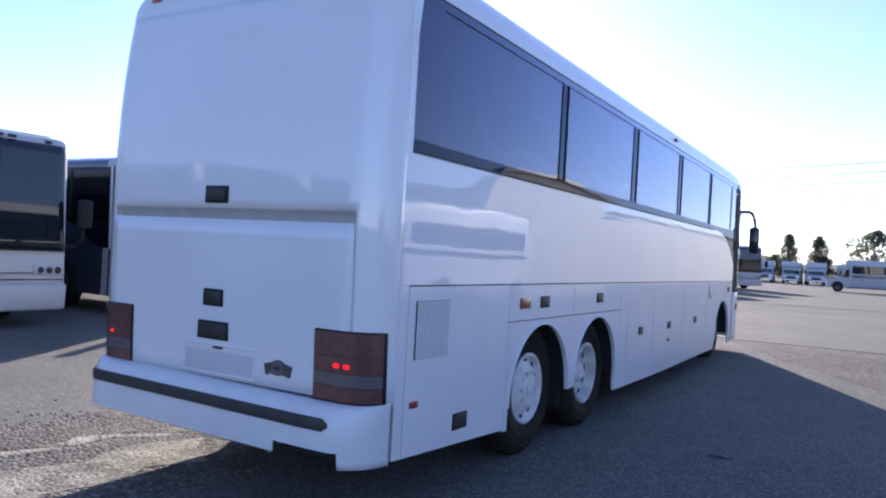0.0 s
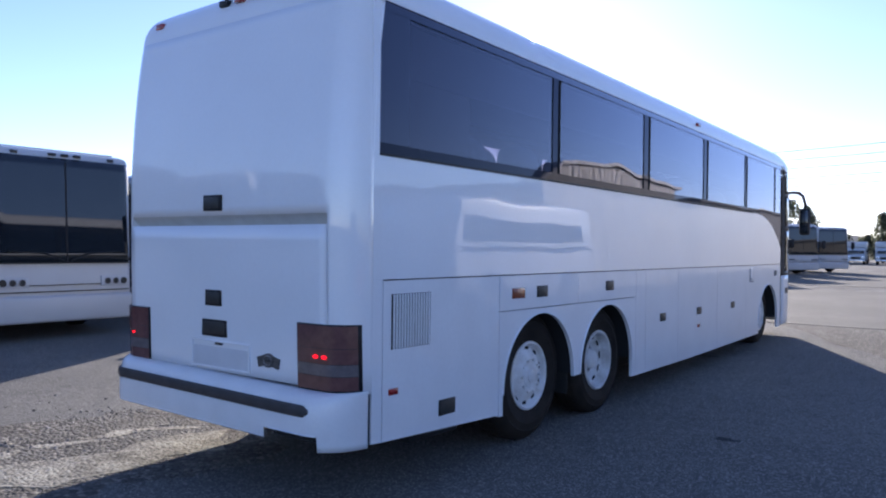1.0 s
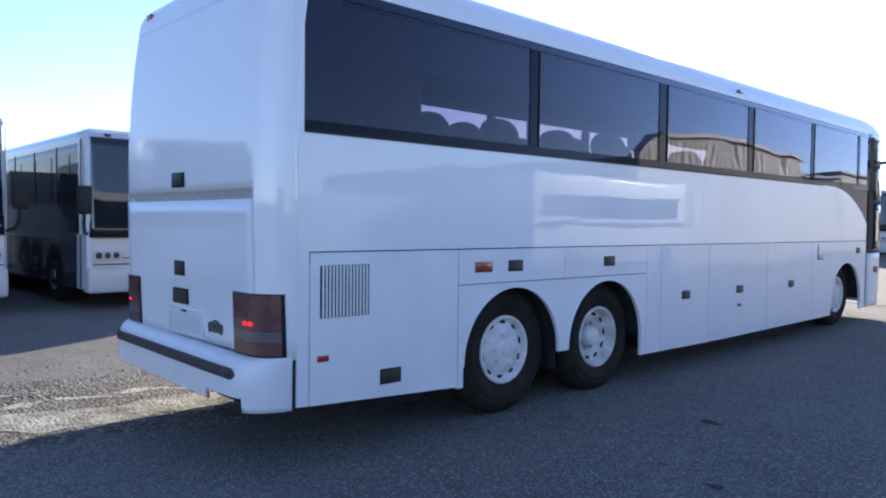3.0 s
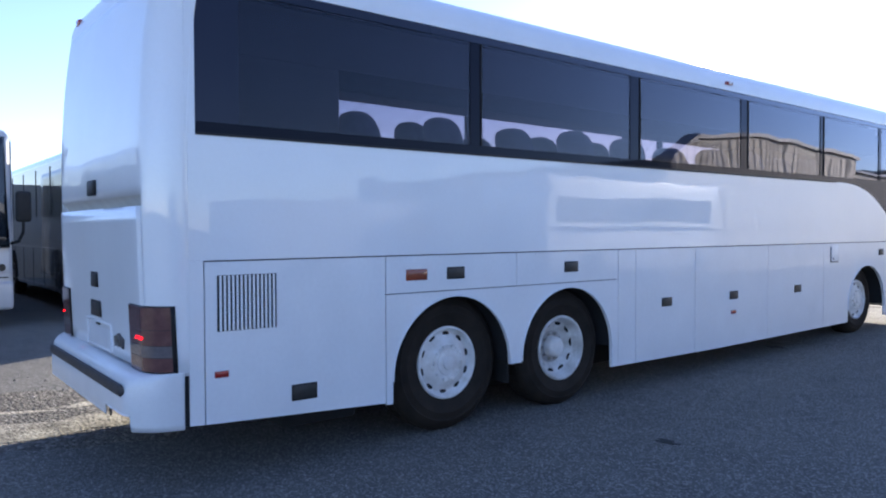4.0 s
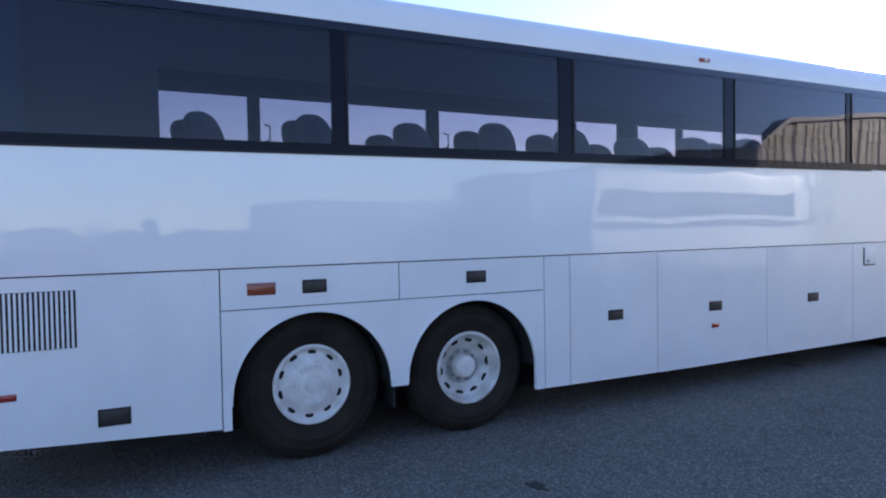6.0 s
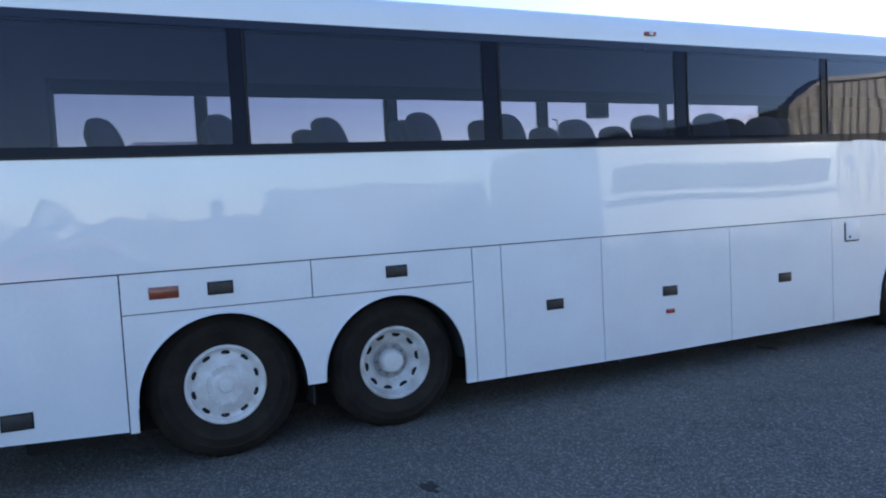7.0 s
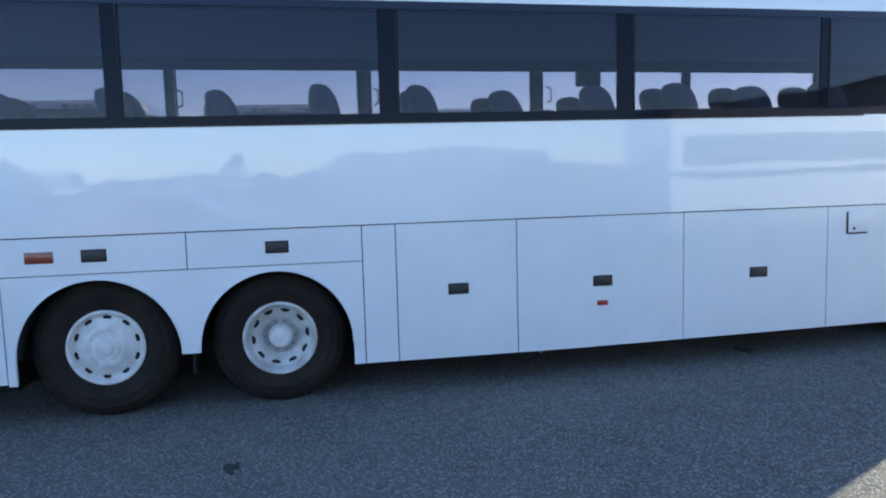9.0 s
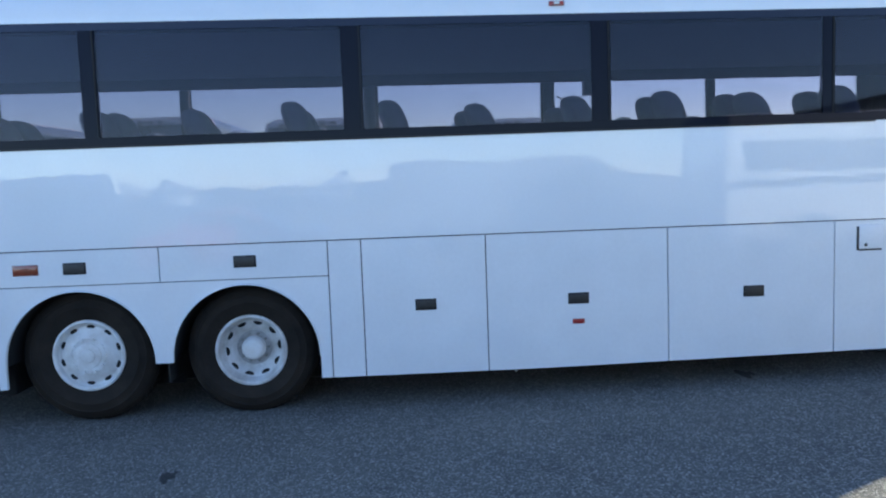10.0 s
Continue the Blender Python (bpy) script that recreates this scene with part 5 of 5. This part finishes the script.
def parked_car():
    """A red saloon standing along y, its side towards the coach."""
    c = thing("car", "red saloon car with dark windows, parked on pale gravel", "car")
    x0, x1, y0 = 11.0, 12.75, -1.35
    run = lambda x: (lambda a, b, d: (x + d, y0 + a, b))
    low = [(0.05, 0.42), (0.0, 0.62), (0.06, 0.86), (0.75, 0.95), (3.15, 0.98), (4.05, 0.84), (4.28, 0.70), (4.30, 0.45), (4.15, 0.30), (0.2, 0.30)]
    part("body", prism(bmesh.new(), low, 0.0, x1 - x0, run(x0)), CAR_RED, c, "red lower body", smooth=False)
    cabin = [(0.72, 0.94), (1.15, 1.36), (1.45, 1.44), (2.35, 1.44), (2.62, 1.38), (3.20, 0.97)]
    part("roof", prism(bmesh.new(), cabin, 0.14, x1 - x0 - 0.14, run(x0)), CAR_RED, c, "red roof and pillars", smooth=False)
    for x, e in ((x0 + 0.14, -1), (x1 - 0.14, 1)):
        s = lambda a, b, d: (x + e * d, y0 + a, b)
        for pts in ([(0.98, 1.0), (1.26, 1.33), (1.80, 1.37), (1.80, 1.0)], [(1.90, 1.0), (1.90, 1.37), (2.42, 1.36), (2.98, 1.0)]):
            part("side_window", prism(bmesh.new(), pts, -0.01, 0.006, s), FLEET_GLASS, c, smooth=False)
        for y in (0.86, 3.42):
            outer = x0 if e < 0 else x1
            well = [(y + 0.36 * math.cos(a), 0.32 + 0.37 * math.sin(a)) for a in steps(0, math.pi, 12)] + [(y - 0.36, 0.30), (y + 0.36, 0.30)]
            part("wheel_well", prism(bmesh.new(), well, -0.03, 0.003, lambda a, b, d: (outer + e * d, y0 + a, b)), DARK, c, smooth=False)
            road_wheel(c, outer + e * 0.004, y0 + y, 0.32, e)
    part("windscreen", prism(bmesh.new(), [(2.66, 1.37), (3.17, 1.0), (3.19, 1.01), (2.68, 1.385)], 0.24, x1 - x0 - 0.24, run(x0)), FLEET_GLASS, c, smooth=False)
    c.matrix_basis = pose(0, 0, lie(0))


def parked_van(x0, y0, paint, label, tall=1.0):
    """A panel van standing along y, its side towards the coach."""
    c = thing("van", label, "van", "panel vans on the lot")
    x1 = x0 + 1.9
    side = [(0.0, 0.40), (0.0, 2.22), (0.10, 2.34), (4.05, 2.36), (4.35, 2.24), (4.72, 1.36), (5.20, 1.14), (5.26, 0.55), (5.15, 0.36), (0.1, 0.36)]
    part("body", prism(bmesh.new(), side, x0, x1, lambda a, b, d: (d, y0 + a, b)), paint, c, "painted van body", smooth=False)
    for x, e in ((x0, -1), (x1, 1)):
        s = lambda a, b, d: (x + e * d, y0 + a, b)
        part("door_window", prism(bmesh.new(), [(3.45, 1.42), (3.45, 2.04), (4.22, 2.04), (4.52, 1.42)], -0.01, 0.006, s), FLEET_GLASS, c, smooth=False)
        part("rubbing_strip", prism(bmesh.new(), [(0.05, 0.80), (5.1, 0.80), (5.1, 0.92), (0.05, 0.92)], -0.01, 0.02, s), RUBBER, c, smooth=False)
        for y in (1.0, 4.35):
            well = [(y + 0.40 * math.cos(a), 0.36 + 0.40 * math.sin(a)) for a in steps(0, math.pi, 12)] + [(y - 0.40, 0.36), (y + 0.40, 0.36)]
            part("wheel_well", prism(bmesh.new(), well, -0.03, 0.023, s), DARK, c, smooth=False)
            road_wheel(c, x + e * 0.026, y0 + y, 0.35, e)
    c.matrix_basis = pose(0, 0, lie(y0 + 2.6)) @ Matrix.Diagonal((1, 1, tall, 1))


def tree(trunk_h, height, spread, leaf, seed, count, conical):
    """A tree: tapered trunk, limbs, and a crown of many small leaf clumps with gaps."""
    rnd = random.Random(seed)
    t = thing("tree", "dark evergreen tree with uneven crown" if conical else "broad olive-green tree with loose crown", "tree", "trees beyond the yard")
    bm = tube(bmesh.new(), [(0, 0, -0.1), (0.05, 0, trunk_h), (0, 0.05, height * 0.75)], [0.22, 0.16, 0.05], 8)
    for k in range(7):
        a, z = k * 2.4, trunk_h + (height * 0.5) * k / 7
        r = spread * 0.6 * (1 - 0.5 * k / 7)
        tube(bm, [(0, 0, z), (r * 0.5 * math.cos(a), r * 0.5 * math.sin(a), z + 0.4), (r * math.cos(a), r * math.sin(a), z + 0.7)], [0.09, 0.06, 0.02], 6)
    part("trunk", bm, BARK, t)
    verts, faces = [], []
    for _ in range(count):
        u = rnd.random() ** 0.7
        z = trunk_h * 0.8 + (height - trunk_h * 0.8) * u
        full = (1 - u) ** 0.8 + 0.08 if conical else math.sqrt(max(0.02, 1 - (2 * u - 0.85) ** 2 * 0.8))
        a = rnd.uniform(0, math.tau)
        lump = 0.65 + 0.55 * noise.noise((math.cos(a) * 1.6, math.sin(a) * 1.6 + seed, z * 0.9))
        r = spread * full * lump * rnd.random() ** 0.4
        p = Vector((r * math.cos(a), r * math.sin(a), z))
        for _ in range(3):
            q = Euler((rnd.uniform(0, 6), rnd.uniform(0, 6), rnd.uniform(0, 6)))
            s = rnd.uniform(0.09, 0.21)
            o = Vector((rnd.gauss(0, 0.16), rnd.gauss(0, 0.16), rnd.gauss(0, 0.12)))
            base = len(verts)
            for dx, dy in ((-s, -s * 0.5), (s, -s * 0.5), (s * 0.6, s * 0.6), (-s * 0.6, s * 0.5)):
                v = Vector((dx, dy, 0))
                v.rotate(q)
                verts.append(p + o + v)
            faces.append((base, base + 1, base + 2, base + 3))
    me = bpy.data.meshes.new("crown")
    me.from_pydata(verts, [], faces)
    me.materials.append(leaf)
    ob = new("crown", me)
    ob.parent = t
    tagged(ob, kind="stuff")
    return t


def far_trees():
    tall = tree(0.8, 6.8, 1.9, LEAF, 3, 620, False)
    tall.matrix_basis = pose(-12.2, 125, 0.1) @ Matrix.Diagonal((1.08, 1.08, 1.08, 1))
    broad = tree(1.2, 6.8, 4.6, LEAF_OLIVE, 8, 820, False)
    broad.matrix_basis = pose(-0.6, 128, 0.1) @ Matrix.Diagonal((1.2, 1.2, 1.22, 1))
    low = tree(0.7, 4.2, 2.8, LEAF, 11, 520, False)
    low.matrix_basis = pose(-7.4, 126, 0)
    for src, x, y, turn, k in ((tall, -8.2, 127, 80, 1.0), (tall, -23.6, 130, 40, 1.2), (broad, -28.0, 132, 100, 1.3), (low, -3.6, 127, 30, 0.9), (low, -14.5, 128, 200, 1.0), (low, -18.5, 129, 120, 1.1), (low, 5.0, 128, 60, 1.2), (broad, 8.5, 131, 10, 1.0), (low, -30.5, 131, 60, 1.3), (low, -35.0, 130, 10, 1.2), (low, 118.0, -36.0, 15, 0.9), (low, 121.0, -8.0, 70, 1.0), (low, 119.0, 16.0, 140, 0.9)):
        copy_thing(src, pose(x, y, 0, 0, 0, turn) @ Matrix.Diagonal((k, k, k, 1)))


def cables():
    heights = (22.6, 20.9, 19.2, 17.3, 15.7, 14.0)
    line = lambda x, z, sag: (x, 150 - 0.10 * x, z + sag + 0.012 * x)
    for x in (-78.0, 14.0):
        p = thing("utility_pole", "tall brown wooden utility pole with crossarms", "utility pole", "utility poles")
        y = 150 - 0.10 * x
        part("mast", tube(bmesh.new(), [(x, y + 0.2, -0.3), (x, y + 0.2, 10), (x, y + 0.2, 24.0)], [0.20, 0.17, 0.13], 10), BARK, p)
        for z in heights:
            part("crossarm", boxed(x - 0.06, x + 0.06, y - 0.1, y + 0.5, z + 0.012 * x - 0.10, z + 0.012 * x - 0.02), BARK, p)
    for z in heights:
        c = thing("power_cable", "thin black overhead power cable", "cable", "overhead power cables")
        pts = [line(-78 + 92 * i / 14, z, -1.2 * (1 - (2 * i / 14 - 1) ** 2)) for i in range(15)]
        part("strand", tube(bmesh.new(), pts, 0.065, 5), WIRE, c)


def hills():
    bm = bmesh.new()
    xs = steps(-1600, 1600, 80)
    def top(x, v):
        h = 26 + 22 * noise.noise((x / 260, 0.3, 0)) + 9 * noise.noise((x / 70, 2.3, 0))
        return (x, 1500 + 120 * v, -2 if v == 0 else max(4, h) * min(1.0, v))
    sheet(bm, top, xs, (0, 0.4, 1.0, 2.0))
    tagged(part("backdrop", bm, HILL, kind="structure"), label="low hazy hills on the horizon", category="hills")


def sand_and_gravel():
    ragged("dirt_patch", DIRT, [(-2.3, 1.9), (-1.6, 1.0), (-1.4, -1.5), (-1.6, -4.6), (-3.9, -5.2), (-4.4, -3.4), (-4.1, -1.2), (-3.8, 0.8), (-3.2, 1.8)], "rough broken gravel and dirt at the yard's edge", z=-0.0065, seed=6, rough_edge=0.45)
    ragged("pale_sand", SAND, [(-2.3, 0.95), (-2.0, 0.3), (-1.95, -0.5), (-2.0, -1.0), (-2.3, -1.25), (-2.55, -0.9), (-2.62, -0.3), (-2.6, 0.3), (-2.45, 0.8)], "pale dried sand washed over the asphalt", z=-0.003, seed=7, rough_edge=0.34)
    for k, (x, y, n) in enumerate(((-3.2, -0.9, 0.8), (-3.05, 0.2, 0.45), (-3.75, -1.2, 0.5))):
        ragged("pale_sand", SAND, [(x - 0.10, y - n), (x + 0.06, y - 0.4 * n), (x + 0.14, y + 0.3 * n), (x + 0.26, y + n), (x + 0.15, y + 0.9 * n), (x - 0.05, y)], "thin streak of pale sand on asphalt", z=-0.0045, seed=20 + k, rough_edge=0.26)
    for k, (x, y, r) in enumerate(((1.24, 3.30, 0.09), (-0.30, 7.90, 0.11), (2.04, 1.93, 0.06))):
        ragged("oil_stain", STAIN, [(x + r * (1 + 0.5 * math.cos(3 * a + k)) * math.cos(a), y + 0.6 * r * math.sin(a)) for a in steps(0, math.tau * 11 / 12, 11)], "small dark oil stain on the asphalt", z=-0.005, seed=40 + k, rough_edge=0.05)
    rnd = random.Random(9)
    base = bmesh.new()
    bmesh.ops.create_icosphere(base, subdivisions=1, radius=1)
    shape_v = [v.co.copy() for v in base.verts]
    shape_f = [[v.index for v in f.verts] for f in base.faces]
    base.free()
    verts, faces = [], []
    for _ in range(4200):
        x, y = -2.95 - abs(rnd.gauss(0, 0.75)), rnd.uniform(-4.4, 2.6)
        if rnd.random() < 0.05:
            x, y = rnd.uniform(-7, -1.6), rnd.uniform(-3.5, 2.5)
        if noise.noise((x * 1.6, y * 0.9, 1.7)) + rnd.uniform(-0.3, 0.3) < -0.02:
            continue
        r = 0.004 + 0.015 * rnd.random() ** 2.2
        sq = Vector((rnd.uniform(0.7, 1.3), rnd.uniform(0.7, 1.3), rnd.uniform(0.45, 0.8)))
        o = len(verts)
        verts += [(x + v.x * r * sq.x, y + v.y * r * sq.y, lie(y) + -0.004 + v.z * r * sq.z) for v in shape_v]
        faces += [[i + o for i in f] for f in shape_f]
    me = bpy.data.meshes.new("loose_stones")
    me.from_pydata(verts, [], faces)
    me.materials.append(GRAVEL)
    tagged(new("loose_stones", me), "loose grey stones scattered over sand and asphalt", "gravel", kind="stuff")


parked_fleet()
warehouse()
parked_minibus()
parked_car()
parked_van(11.1, -7.0, VAN_GREY, "tall blue-grey panel van, dusty, parked on pale gravel")
parked_van(9.0, 4.45, VAN_SILVER, "silver panel van parked behind a white minibus", 0.93)
far_trees()
cables()
hills()
sand_and_gravel()
